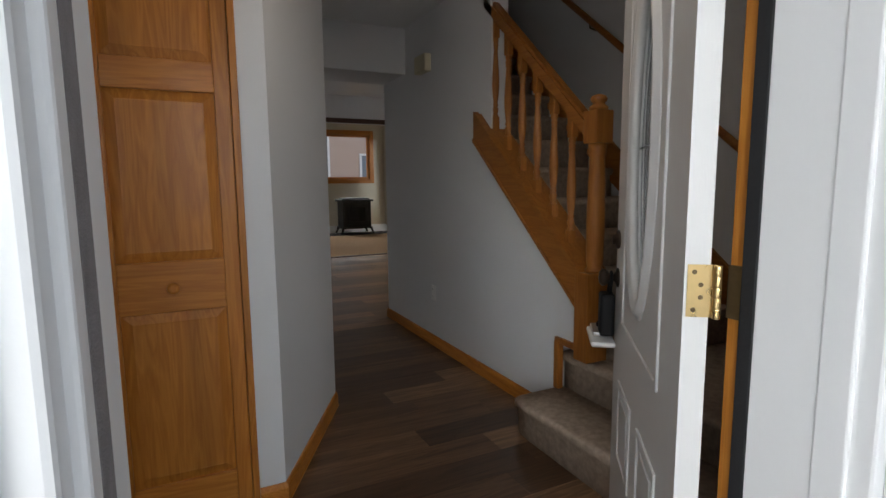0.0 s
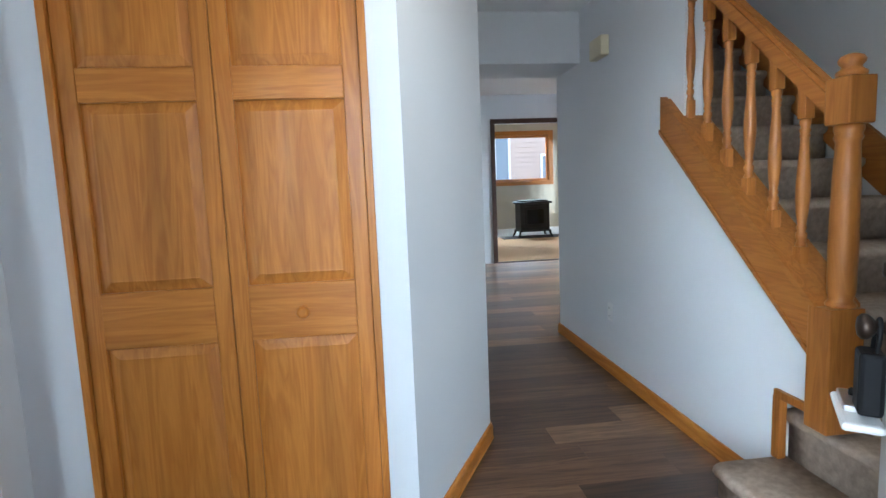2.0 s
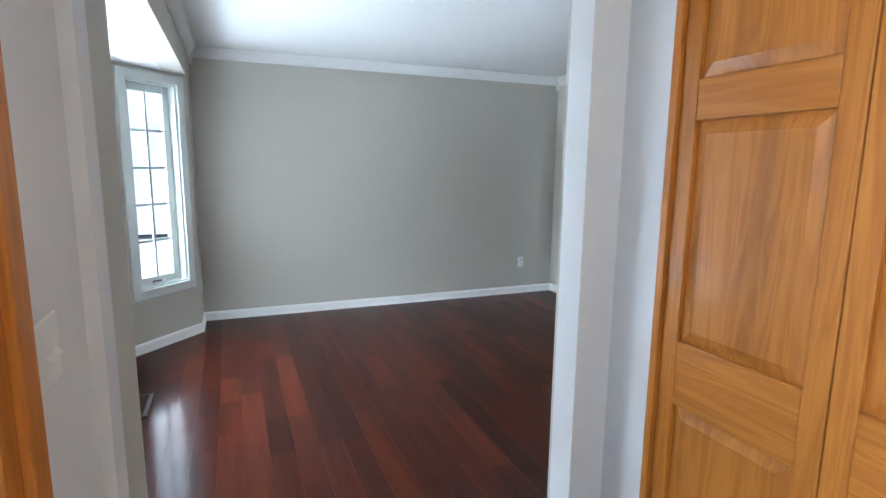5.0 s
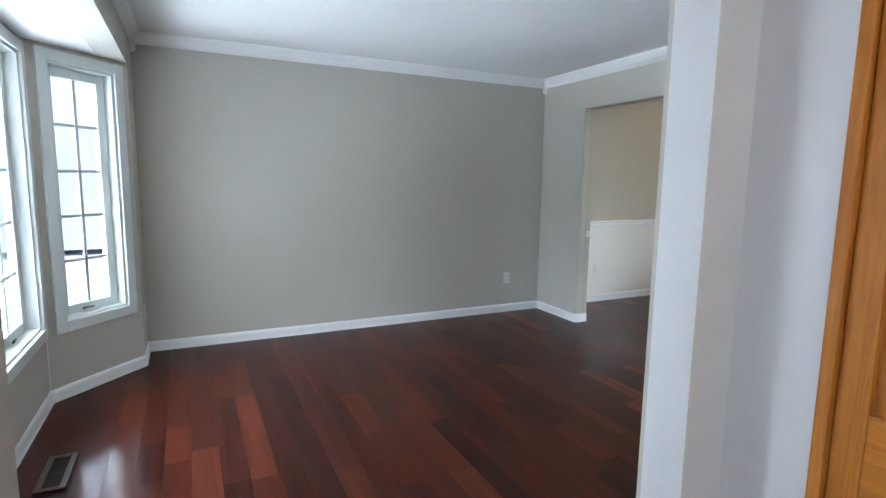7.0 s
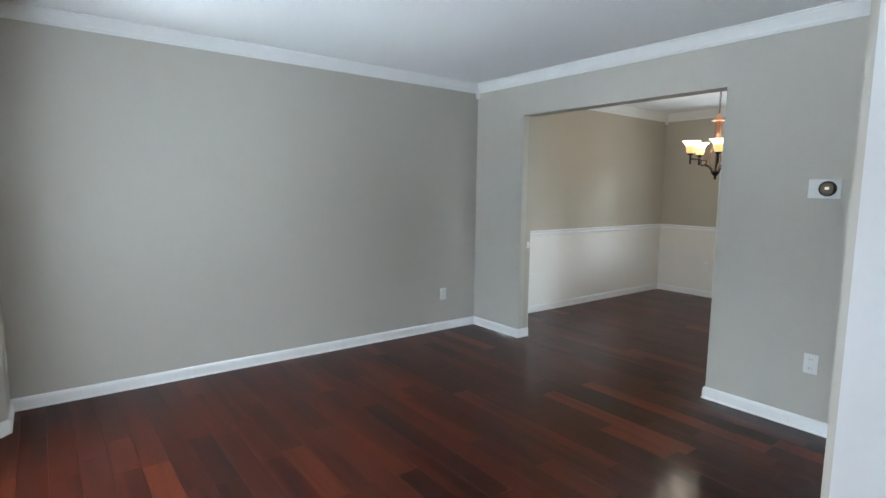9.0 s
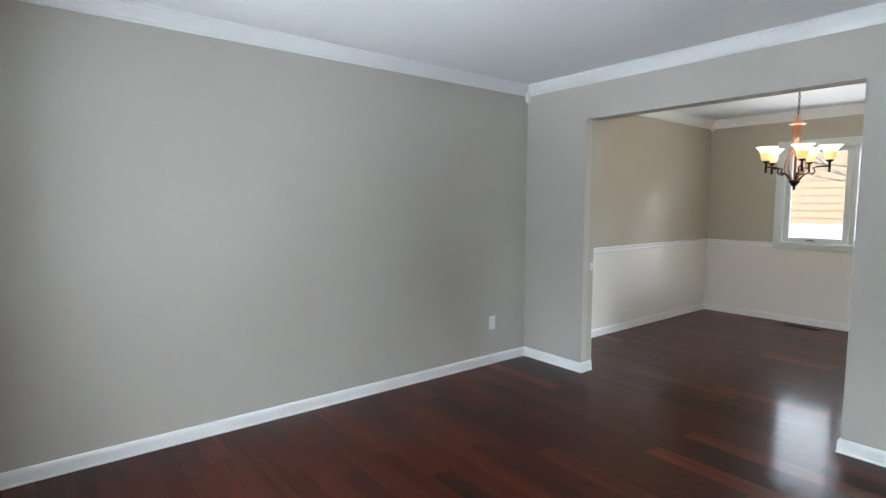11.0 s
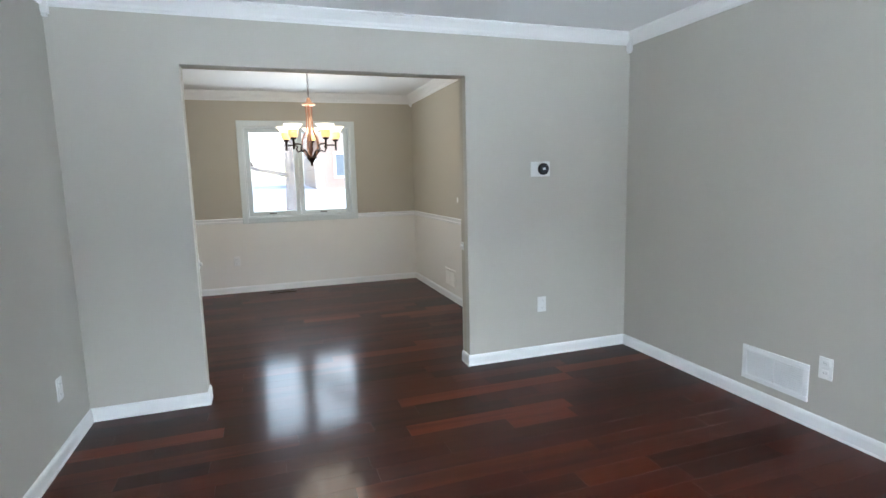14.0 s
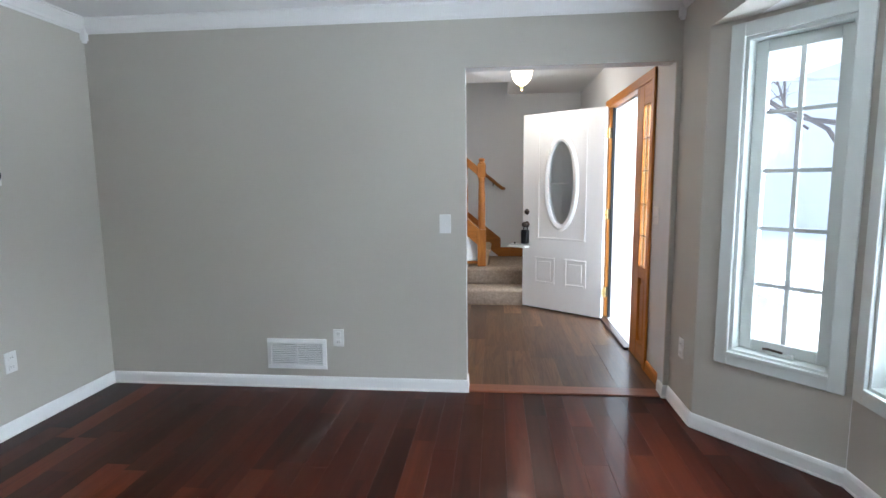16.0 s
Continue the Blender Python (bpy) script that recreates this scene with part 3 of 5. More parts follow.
# ---- windows ----
def window(name, m, w, z0, z1, sashes, cols, rows, label, frame_mat=None, casing=0.065, depth=0.12, rail=0.055, crank=True):
    """A window in a hole w wide from z0 to z1; local x along the wall, +y into the room."""
    fm = frame_mat or VINYL
    fh = fm if frame_mat is None else OAK_X
    win = thing(name, m, label, "window", kind="structure")
    c = casing
    bm = bmesh.new()
    box(bm, -w / 2 - c, -w / 2, 0.0, 0.019, z0 - c, z1 + c, 0.004); box(bm, w / 2, w / 2 + c, 0.0, 0.019, z0 - c, z1 + c, 0.004)
    part("casing_side", bm, fm, win)
    bm = bmesh.new()
    box(bm, -w / 2 - 0.001, w / 2 + 0.001, 0.0, 0.018, z1, z1 + c, 0.004)
    part("casing_head", bm, fh, win)
    bm = bmesh.new()
    box(bm, -w / 2 - 0.001, w / 2 + 0.001, 0.0, 0.018, z0 - c, z0, 0.004); box(bm, -w / 2 - 0.001, w / 2 + 0.001, 0.0, 0.024, z0 - 0.014, z0 + 0.004, 0.003)
    part("window_sill", bm, fh, win)
    bm = bmesh.new()
    t = 0.016
    box(bm, -w / 2, -w / 2 + t, -depth, 0.0, z0, z1); box(bm, w / 2 - t, w / 2, -depth, 0.0, z0, z1)
    box(bm, -w / 2 + t, w / 2 - t, -depth, 0.0, z0, z0 + t); box(bm, -w / 2 + t, w / 2 - t, -depth, 0.0, z1 - t, z1)
    part("jamb", bm, fm, win)
    sw = (w - 2 * t) / sashes
    for k in range(sashes):
        x0, x1 = -w / 2 + t + k * sw, -w / 2 + t + (k + 1) * sw
        a, b, lo, hi = x0 + rail, x1 - rail, z0 + t + rail, z1 - t - rail
        bm = bmesh.new()
        box(bm, x0 + 0.002, a, -0.105, -0.062, z0 + t + 0.002, z1 - t - 0.002, 0.006); box(bm, b, x1 - 0.002, -0.105, -0.062, z0 + t + 0.002, z1 - t - 0.002, 0.006)
        box(bm, a, b, -0.105, -0.062, z0 + t + 0.002, lo, 0.006); box(bm, a, b, -0.105, -0.062, hi, z1 - t - 0.002, 0.006)
        sash = part("sash", bm, fm, win)
        bm = bmesh.new()
        box(bm, a - 0.004, b + 0.004, -0.086, -0.081, lo - 0.004, hi + 0.004)
        pane = part("pane", bm, GLASS, sash)
        pane.visible_shadow = False
        if cols > 1:
            for i in range(1, cols):
                bm = bmesh.new(); x = a + (b - a) * i / cols
                box(bm, x - 0.011, x + 0.011, -0.080, -0.070, lo, hi, 0.002); part("muntin", bm, fm, sash)
            for i in range(1, rows):
                bm = bmesh.new(); z = lo + (hi - lo) * i / rows
                box(bm, a, b, -0.079, -0.071, z - 0.010, z + 0.010, 0.002); part("muntin", bm, fm, sash)
        if crank:
            bm = bmesh.new(); xm = (a + b) / 2
            box(bm, xm - 0.055, xm + 0.055, -0.064, -0.040, z0 + t, z0 + t + 0.022, 0.006)
            cr = part("crank_base", bm, fm, sash)
            bm = bmesh.new(); tube(bm, [(xm - 0.01, -0.045, z0 + t + 0.024), (xm + 0.05, -0.038, z0 + t + 0.030), (xm + 0.075, -0.036, z0 + t + 0.028)], 0.006)
            part("crank_handle", bm, BRONZE, sash, "dark folded crank")
    return win


def on_wall(p0, p1, s):
    d = Vector((p1[0] - p0[0], p1[1] - p0[1])).normalized()
    return pose(p0[0] + d.x * s, p0[1] + d.y * s, 0, 0, 0, math.degrees(math.atan2(d.y, d.x)))


for k, ((a, b), h) in enumerate(zip(BAY, BAY_HOLES)):
    window("window_%d" % (k + 1), on_wall(a, b, (h[0] + h[1]) / 2), h[1] - h[0], h[2], h[3], 3 if k == 1 else 1, 2, 5,
           "white vinyl bay window with divided panes" if k == 1 else "tall narrow white casement with ten divided panes", rail=0.06)
window("window_4", pose(-3.032, 7.87, 0, 0, 0, 180), 1.29, 0.925, 2.04, 2, 1, 1, "white double casement window over the chair rail")
window("window_5", pose(3.90, 13.9, 0, 0, 0, 180), 1.90, 1.36, 2.56, 1, 1, 1, "oak-cased picture window of the family room", OAK, casing=0.10, crank=False)
window("window_6", pose(5.25, 12.87, 0, 0, 0, 90), 1.20, 0.75, 2.45, 1, 1, 1, "oak-cased side window of the family room", OAK, casing=0.09, crank=False)
window("window_7", pose(5.5, 6.72, 0, 0, 0, 90), 2.0, 0.10, 2.15, 2, 1, 1, "wide oak-cased kitchen window", OAK, casing=0.09, crank=False)


# ---- front door unit ----
unit = thing("door_frame", pose(0, 0.70, 0), "oak entry door frame with one side window beside the opening", "door frame", kind="structure")
JX0, JX1 = 0.172, 1.119
bm = bmesh.new()
box(bm, -0.335, -0.270, 0, 0.019, 0, 2.095, 0.005); part("casing", bm, OAK, unit)
bm = bmesh.new(); box(bm, JX1 + 0.035, JX1 + 0.105, 0, 0.019, 0, 2.095, 0.005); part("casing", bm, OAK, unit)
bm = bmesh.new(); box(bm, -0.335, JX1 + 0.105, 0, 0.020, 2.030, 2.10, 0.005); part("casing_head", bm, OAK_X, unit)
# oak rabbets and white outer jambs
for x0, x1, o in ((JX1 + 0.012, JX1 + 0.037, 1), (JX0 - 0.040, JX0 - 0.022, -1)):
    bm = bmesh.new(); box(bm, x0, x1, -0.030 if o > 0 else -0.032, 0.0, 0, 2.04); part("jamb", bm, OAK, unit)
bm = bmesh.new(); box(bm, JX0 - 0.03, JX1 + 0.03, -0.052, 0.0, 2.03, 2.055); part("head_jamb", bm, OAK_X, unit)
for x0, x1 in ((JX1, JX1 + 0.037), (JX0 - 0.037, JX0)):
    bm = bmesh.new(); box(bm, x0, x1, *((-0.20, -0.056) if x0 > 0.5 else (-0.245, -0.060)), -0.05, 2.04, 0.003); part("outer_jamb", bm, TRIM, unit, "white painted outer jamb")
    xa, xb, ya, yb = (x0 - 0.002, x0 + 0.02, -0.057, -0.029) if x0 > 0.5 else (x1 - 0.038, x1 - 0.0125, -0.061, -0.031)
    bm = bmesh.new(); box(bm, xa, xb, ya, yb, 0, 2.04, 0.003); part("weather_seal", bm, SEAL, unit, "black rubber seal")
bm = bmesh.new(); box(bm, JX0 - 0.03, JX1 + 0.03, -0.20, -0.062, 2.02, 2.055); part("outer_head", bm, TRIM, unit)
# outer moulding with a pile strip, next to the storm door frame
for o, x in ((1, JX1), (-1, JX0)):
    bm = bmesh.new()
    back = 0.0 if o > 0 else -0.046
    for d0, d1, y0, y1, bv in ((0.006, 0.10, -0.250, -0.201, 0.006), (-0.003, 0.012, -0.215, -0.165 if o > 0 else -0.178, 0.004), (0.030, 0.085, -0.266, -0.249, 0.007), (0.050, 0.10, -0.276, -0.262, 0.005)):
        xs = sorted((x + o * d0, x + o * d1)); box(bm, xs[0], xs[1], y0 + back, y1 + back, -0.1, 2.10, bv)
    part("brick_mould", bm, TRIM, unit, "white profiled outer moulding")
bm = bmesh.new(); box(bm, JX0 - 0.002, JX0 + 0.003, -0.223, -0.170, -0.05, 2.02, 0.0015); part("pile_strip", bm, PILE, unit, "dirty grey pile strip")
bm = bmesh.new(); box(bm, JX1 - 0.002, JX1 + 0.004, -0.203, -0.196, -0.05, 2.02); part("frame_joint", bm, PILE, unit)
bm = bmesh.new(); box(bm, JX0 - 0.03, JX1 + 0.03, -0.24, 0.012, -0.05, 0.016, 0.006); part("sill", bm, TRIM, unit, "pale door sill")
bm = bmesh.new(); box(bm, JX0 - 0.03, JX1 + 0.03, -0.02, 0.045, 0.0, 0.022, 0.008); part("threshold", bm, WALNUT, unit)
# side window: oak frame, tall leaded pane, raised panel below
bm = bmesh.new(); box(bm, -0.275, -0.215, -0.05, 0.004, 0, 2.04, 0.004); box(bm, -0.045, JX0 - 0.036, -0.05, 0.004, 0, 2.04, 0.004)
part("stile", bm, OAK, unit)
bm = bmesh.new(); box(bm, -0.216, -0.044, -0.05, 0.003, 1.885, 2.04, 0.004); box(bm, -0.216, -0.044, -0.05, 0.003, 0.63, 0.72, 0.004); box(bm, -0.216, -0.044, -0.05, 0.003, 0, 0.14, 0.004)
part("rail", bm, OAK_X, unit)
bm = bmesh.new(); box(bm, -0.214, -0.046, -0.034, -0.020, 0.13, 0.64); box(bm, -0.185, -0.075, -0.03, -0.004, 0.18, 0.59, 0.012); part("raised_panel", bm, OAK, unit)
bm = bmesh.new(); box(bm, -0.214, -0.046, -0.010, -0.004, 0.715, 1.89); pn = part("pane", bm, CLEAR, unit, "leaded bevelled glass"); pn.visible_shadow = False
bm = bmesh.new()
for z in (0.95, 1.18, 1.42, 1.65):
    box(bm, -0.214, -0.046, -0.003, 0.002, z - 0.004, z + 0.004)
box(bm, -0.134, -0.126, -0.003, 0.002, 0.72, 1.885)
part("leading", bm, AGED, unit)

# the open door: local x from the hinge, +y the outer face
PINX, PINY, TURNED = 1.104, 0.706, 52.8
HUNG = pose(PINX, PINY, 0, 0, 0, TURNED) @ pose(0.010, 0.010, 0)
door = thing("door_1", HUNG, "open white entry door with an oval leaded window", "door", kind="structure")
W0, D0 = 0.915, 0.045
OC, OA, OB = (0.463, 1.33), 0.153, 0.430


def oval_slab(bm, w, z0, z1, thick, c, a, b):
    angs = sorted({*[2 * math.pi * k / 56 for k in range(56)], *[math.atan2(z - c[1], x - c[0]) % (2 * math.pi) for x in (0, w) for z in (z0, z1)]})
    loops = {}
    for y in (0.0, thick):
        inner, outer = [], []
        for t in angs:
            dx, dz = math.cos(t), math.sin(t)
            inner.append(bm.verts.new((c[0] + a * dx, y, c[1] + b * dz)))
            k = min([q for q in (((w if dx > 0 else 0) - c[0]) / dx if abs(dx) > 1e-9 else 99, ((z1 if dz > 0 else z0) - c[1]) / dz if abs(dz) > 1e-9 else 99)])
            outer.append(bm.verts.new((c[0] + k * dx, y, c[1] + k * dz)))
        loops[y] = (inner, outer)
    n = len(angs)
    for i in range(n):
        j = (i + 1) % n
        for y in (0.0, thick):
            inn, out = loops[y]
            bm.faces.new((inn[i], inn[j], out[j], out[i]))
        bm.faces.new((loops[0.0][0][i], loops[0.0][0][j], loops[thick][0][j], loops[thick][0][i]))
        bm.faces.new((loops[0.0][1][i], loops[0.0][1][j], loops[thick][1][j], loops[thick][1][i]))


def oval_ring(bm, c, a, b, prof, segs=64):
    """prof: (outward from the oval, depth)."""
    rings = []
    for k in range(segs):
        t = 2 * math.pi * k / segs
        rings.append([bm.verts.new((c[0] + (a + d) * math.cos(t), y, c[1] + (b + d) * math.sin(t))) for d, y in prof])
    for k in range(segs):
        p, q = rings[k], rings[(k + 1) % segs]
        for i in range(len(prof)):
            j = (i + 1) % len(prof)
            f = bm.faces.new((p[i], q[i], q[j], p[j]))
            f.smooth = True


bm = bmesh.new(); oval_slab(bm, W0, 0.018, 2.04, D0, OC, OA, OB); part("slab", bm, DOORW, door)
bm = bmesh.new()
for s in (1, -1):
    yb = D0 if s > 0 else 0.0
    oval_ring(bm, OC, OA, OB, [(-0.012, yb - s * 0.012), (-0.012, yb + s * 0.004), (-0.004, yb + s * 0.012), (0.008, yb + s * 0.011), (0.016, yb + s * 0.017), (0.030, yb + s * 0.016), (0.036, yb + s * 0.006), (0.046, yb + s * 0.004), (0.050, yb - s * 0.001)])
part("oval_frame", bm, DOORW, door, "white moulded oval glazing frame")
bm = bmesh.new()
ring = [bm.verts.new((OC[0] + (OA + 0.002) * math.cos(2 * math.pi * k / 48), 0.026, OC[1] + (OB + 0.002) * math.sin(2 * math.pi * k / 48))) for k in range(48)]
back = [bm.verts.new((v.co.x, 0.020, v.co.z)) for v in ring]
bm.faces.new(ring); bm.faces.new(list(reversed(back)))
for k in range(48):
    bm.faces.new((ring[k], back[k], back[(k + 1) % 48], ring[(k + 1) % 48]))
og = part("oval_pane", bm, LEADED, door, "bevelled obscured oval glass"); og.visible_shadow = False
bm = bmesh.new()
oval_ring(bm, OC, OA * 0.62, OB * 0.72, [(0, 0.026), (0, 0.030), (0.005, 0.030), (0.005, 0.026)])
tube(bm, [(OC[0], 0.028, OC[1] - OB), (OC[0], 0.028, OC[1] + OB)], 0.003); tube(bm, [(OC[0] - OA, 0.028, OC[1]), (OC[0] + OA, 0.028, OC[1])], 0.003)
part("leading", bm, CHROME, door, "grey metal leading")


def panel_bead(bm, x0, x1, z0, z1, y, s, wd=0.020, ht=0.006):
    for a in ((x0, x0 + wd, z0, z1), (x1 - wd, x1, z0, z1), (x0 + wd, x1 - wd, z0, z0 + wd), (x0 + wd, x1 - wd, z1 - wd, z1)):
        box(bm, a[0], a[1], *sorted((y - s * 0.001, y + s * ht)), a[2], a[3], 0.0028)


for s, yb in ((1, D0), (-1, 0.0)):
    bm = bmesh.new(); panel_bead(bm, 0.18, 0.735, 0.755, 1.86, yb, s); part("panel_bead", bm, DOORW, door)
    for x0, x1 in ((0.165, 0.405), (0.52, 0.76)):
        bm = bmesh.new(); panel_bead(bm, x0, x1, 0.29, 0.565, yb, s)
        box(bm, x0 + 0.045, x1 - 0.045, *sorted((yb, yb + s * 0.005)), 0.335, 0.52, 0.0022); part("panel_bead", bm, DOORW, door)
for s, yb in ((1, D0), (-1, 0.0)):
    bm = bmesh.new()
    lathe(bm, [(0.031, 0), (0.033, 0.004), (0.030, 0.010), (0.018, 0.014), (0.017, 0.022), (0.008, 0.024)], segs=20)
    m = Matrix.Translation((0.862, yb, 1.035)) @ Matrix.Rotation(radians(-90 * s), 4, "X")
    bmesh.ops.transform(bm, matrix=m, verts=bm.verts); part("deadbolt", bm, BRONZE, door, "dark bronze deadbolt")
    bm = bmesh.new()
    lathe(bm, [(0.034, 0), (0.034, 0.006), (0.020, 0.010), (0.013, 0.016), (0.013, 0.030), (0.022, 0.036), (0.030, 0.046), (0.030, 0.056), (0.022, 0.064), (0.008, 0.067)], segs=22)
    m = Matrix.Translation((0.862, yb, 0.90)) @ Matrix.Rotation(radians(-90 * s), 4, "X")
    bmesh.ops.transform(bm, matrix=m, verts=bm.verts); part("door_handle", bm, BRONZE, door, "dark bronze round knob")
bm = bmesh.new(); box(bm, W0 - 0.001, W0 + 0.0015, 0.010, 0.035, 0.86, 0.94); box(bm, W0 - 0.001, W0 + 0.0015, 0.010, 0.035, 1.00, 1.06); part("latch_plate", bm, BRASS, door)
bm = bmesh.new(); box(bm, 0.004, W0 - 0.004, 0.006, 0.039, 0.006, 0.019); part("sweep", bm, SEAL, door, "black bottom sweep")
for z in (0.27, 1.03, 1.80):
    bm = bmesh.new(); box(bm, -0.0022, 0.001, -0.004, 0.040, z - 0.05, z + 0.05, 0.001); box(bm, -0.010, 0.0, -0.010, -0.004, z - 0.05, z + 0.05); hg = part("hinge", bm, BRASS, door, "brass butt hinge")
    bm = bmesh.new()
    for k in range(5):
        lathe(bm, [(0.0072, 0), (0.0076, 0.001), (0.0076, 0.0185), (0.0072, 0.0195)], at=(-0.010, -0.010, z - 0.05 + 0.02 * k), segs=12)
    part("hinge_pin", bm, BRASS, hg)
    bm = bmesh.new()
    for dz in (-0.036, -0.012, 0.012, 0.036):
        lathe(bm, [(0.0045, 0), (0.0045, 0.0008), (0.003, 0.0014)], segs=10, at=(0, 0, 0))
        vs = list(bm.verts)[-30:]
        bmesh.ops.transform(bm, matrix=Matrix.Translation((-0.0022, 0.016 + (0.012 if abs(dz) > 0.03 else 0), z + dz)) @ Matrix.Rotation(radians(-90), 4, "Y"), verts=vs)
    part("screw", bm, AGED, hg)
    bm = bmesh.new()
    box(bm, JX1 + 0.0095, JX1 + 0.0125, -0.030, 0.004, z - 0.05, z + 0.05, 0.001)
    part("hinge_leaf", bm, AGED, unit, "tarnished hinge leaf on the jamb")

# lockbox hung on the outer knob, its white key tray folded open
lock = thing("lockbox", HUNG, "black key lockbox with white tray hanging from the door knob", "lockbox")
bm = bmesh.new(); box(bm, 0.822, 0.902, D0 + 0.012, D0 + 0.062, 0.695, 0.845, 0.010); part("body", bm, BLACK, lock)
bm = bmesh.new(); tube(bm, [(0.838, D0 + 0.03, 0.84), (0.838, D0 + 0.026, 0.885), (0.848, D0 + 0.024, 0.912), (0.862, D0 + 0.024, 0.920), (0.876, D0 + 0.024, 0.912), (0.886, D0 + 0.026, 0.885), (0.886, D0 + 0.03, 0.84)], 0.0055); part("shackle", bm, BLACK, lock)
bm = bmesh.new(); box(bm, 0.825, 1.050, D0 + 0.005, D0 + 0.090, 0.652, 0.674, 0.010); part("tray", bm, PLASTIC, lock, "white plastic key tray")
bm = bmesh.new(); box(bm, 0.90, 1.030, D0 + 0.014, D0 + 0.078, 0.674, 0.690, 0.004); part("tray_insert", bm, CHROME, lock)
bm = bmesh.new(); lathe(bm, [(0.009, 0), (0.009, 0.016), (0.005, 0.020)], at=(0.985, D0 + 0.05, 0.688), segs=12); part("button", bm, BLACK, lock)

# ---- bifold closet doors ----
bm = bmesh.new()
box(bm, -0.497, -0.473, 2.066, 2.15, 0, 2.03, 0.002); box(bm, 0.404, 0.428, 2.066, 2.15, 0, 2.03, 0.002)
setting("trim_closet_jamb", bm, OAK, "thin honey oak closet jamb")
bm = bmesh.new(); box(bm, -0.497, 0.428, 2.066, 2.15, 2.012, 2.035, 0.002); setting("trim_closet_head", bm, OAK_X)


def raised_panel(bm, x0, x1, z0, z1):
    """A panel whose field rises from bevelled margins; front at -y."""
    rings = []
    for ins, y in ((0.0, 0.013), (0.004, 0.013), (0.036, 0.003), (0.040, 0.0035)):
        rings.append([bm.verts.new(p) for p in ((x0 + ins, y, z0 + ins), (x1 - ins, y, z0 + ins), (x1 - ins, y, z1 - ins), (x0 + ins, y, z1 - ins))])
    for a, b in zip(rings, rings[1:]):
        for k in range(4):
            bm.faces.new((a[k], a[(k + 1) % 4], b[(k + 1) % 4], b[k]))
    bm.faces.new(rings[-1])
    bk = [bm.verts.new((v.co.x, 0.022, v.co.z)) for v in rings[0]]
    bm.faces.new(list(reversed(bk)))
    for k in range(4):
        bm.faces.new((rings[0][k], bk[k], bk[(k + 1) % 4], rings[0][(k + 1) % 4]))


def bifold_leaf(m, w, knob_x=None):
    leaf = thing("bifold_door", m, "honey oak bifold closet door leaf with raised panels" + (" and round knob" if knob_x else ""), "closet door", "bifold closet doors")
    st = 0.052
    for x0, x1 in ((0, st), (w - st, w)):
        bm = bmesh.new(); box(bm, x0, x1, 0, 0.030, 0.018, 2.005, 0.003); part("stile", bm, OAK, leaf)
    for z0, z1 in ((0.018, 0.185), (0.808, 0.985), (1.555, 1.655), (1.925, 2.005)):
        bm = bmesh.new(); box(bm, st - 0.0005, w - st + 0.0005, 0.0005, 0.0295, z0, z1, 0.003); part("rail", bm, OAK_X, leaf)
    for z0, z1 in ((0.183, 0.810), (0.983, 1.557), (1.653, 1.927)):
        bm = bmesh.new(); raised_panel(bm, st - 0.001, w - st + 0.001, z0, z1); part("panel", bm, OAK, leaf)
    if knob_x:
        bm = bmesh.new()
        lathe(bm, [(0.012, 0), (0.010, 0.008), (0.012, 0.014), (0.019, 0.020), (0.021, 0.027), (0.018, 0.034), (0.010, 0.038)], segs=20)
        bmesh.ops.transform(bm, matrix=Matrix.Translation((knob_x, 0, 0.895)) @ Matrix.Rotation(radians(90), 4, "X"), verts=bm.verts)
        part("knob", bm, OAK, leaf, "turned oak knob")
    return leaf


bifold_leaf(pose(-0.471, 2.079, -0.008), 0.436)
bifold_leaf(pose(-0.032, 2.079, -0.008), 0.435, 0.217)


# ---- stairs ----
def carpet_step(name, x0, x1, y0, y1, z0, z1, face, label):
    """A carpeted step with a rolled nose; face: the side its nose points to, '-x' or '-y'."""
    prof = [(0.026, z0), (0.026, z1 - 0.055), (0.010, z1 - 0.046), (0.001, z1 - 0.030), (0.003, z1 - 0.012), (0.016, z1 - 0.002), (0.035, z1), (0.10, z1 + 0.001)]
    bm = bmesh.new()
    span, back = ((y0, y1), x1 - x0) if face == "-x" else ((x0, x1), y1 - y0)
    prof = prof + [(back, z1), (back, z0)]
    n = 14
    rows = []
    for i in range(n + 1):
        u = span[0] + (span[1] - span[0]) * i / n
        end = min(i, n - i)
        pull = 0.012 if end == 0 else 0.0
        rows.append([bm.verts.new((x0 + d + (pull if k < 8 else 0) + 0.002 * math.sin(7 * u + k), u, z) if face == "-x" else (u, y0 + d + (pull if k < 8 else 0) + 0.002 * math.sin(7 * u + k), z)) for k, (d, z) in enumerate(prof)])
    for a, b in zip(rows, rows[1:]):
        for k in range(len(prof)):
            j = (k + 1) % len(prof)
            f = bm.faces.new((a[k], a[j], b[j], b[k]))
            f.smooth = True
    bm.faces.new(rows[0]); bm.faces.new(list(reversed(rows[-1])))
    return tagged(mesh_object(name, bm, CARPET), label, "stair step", "carpeted stairs", "structure")


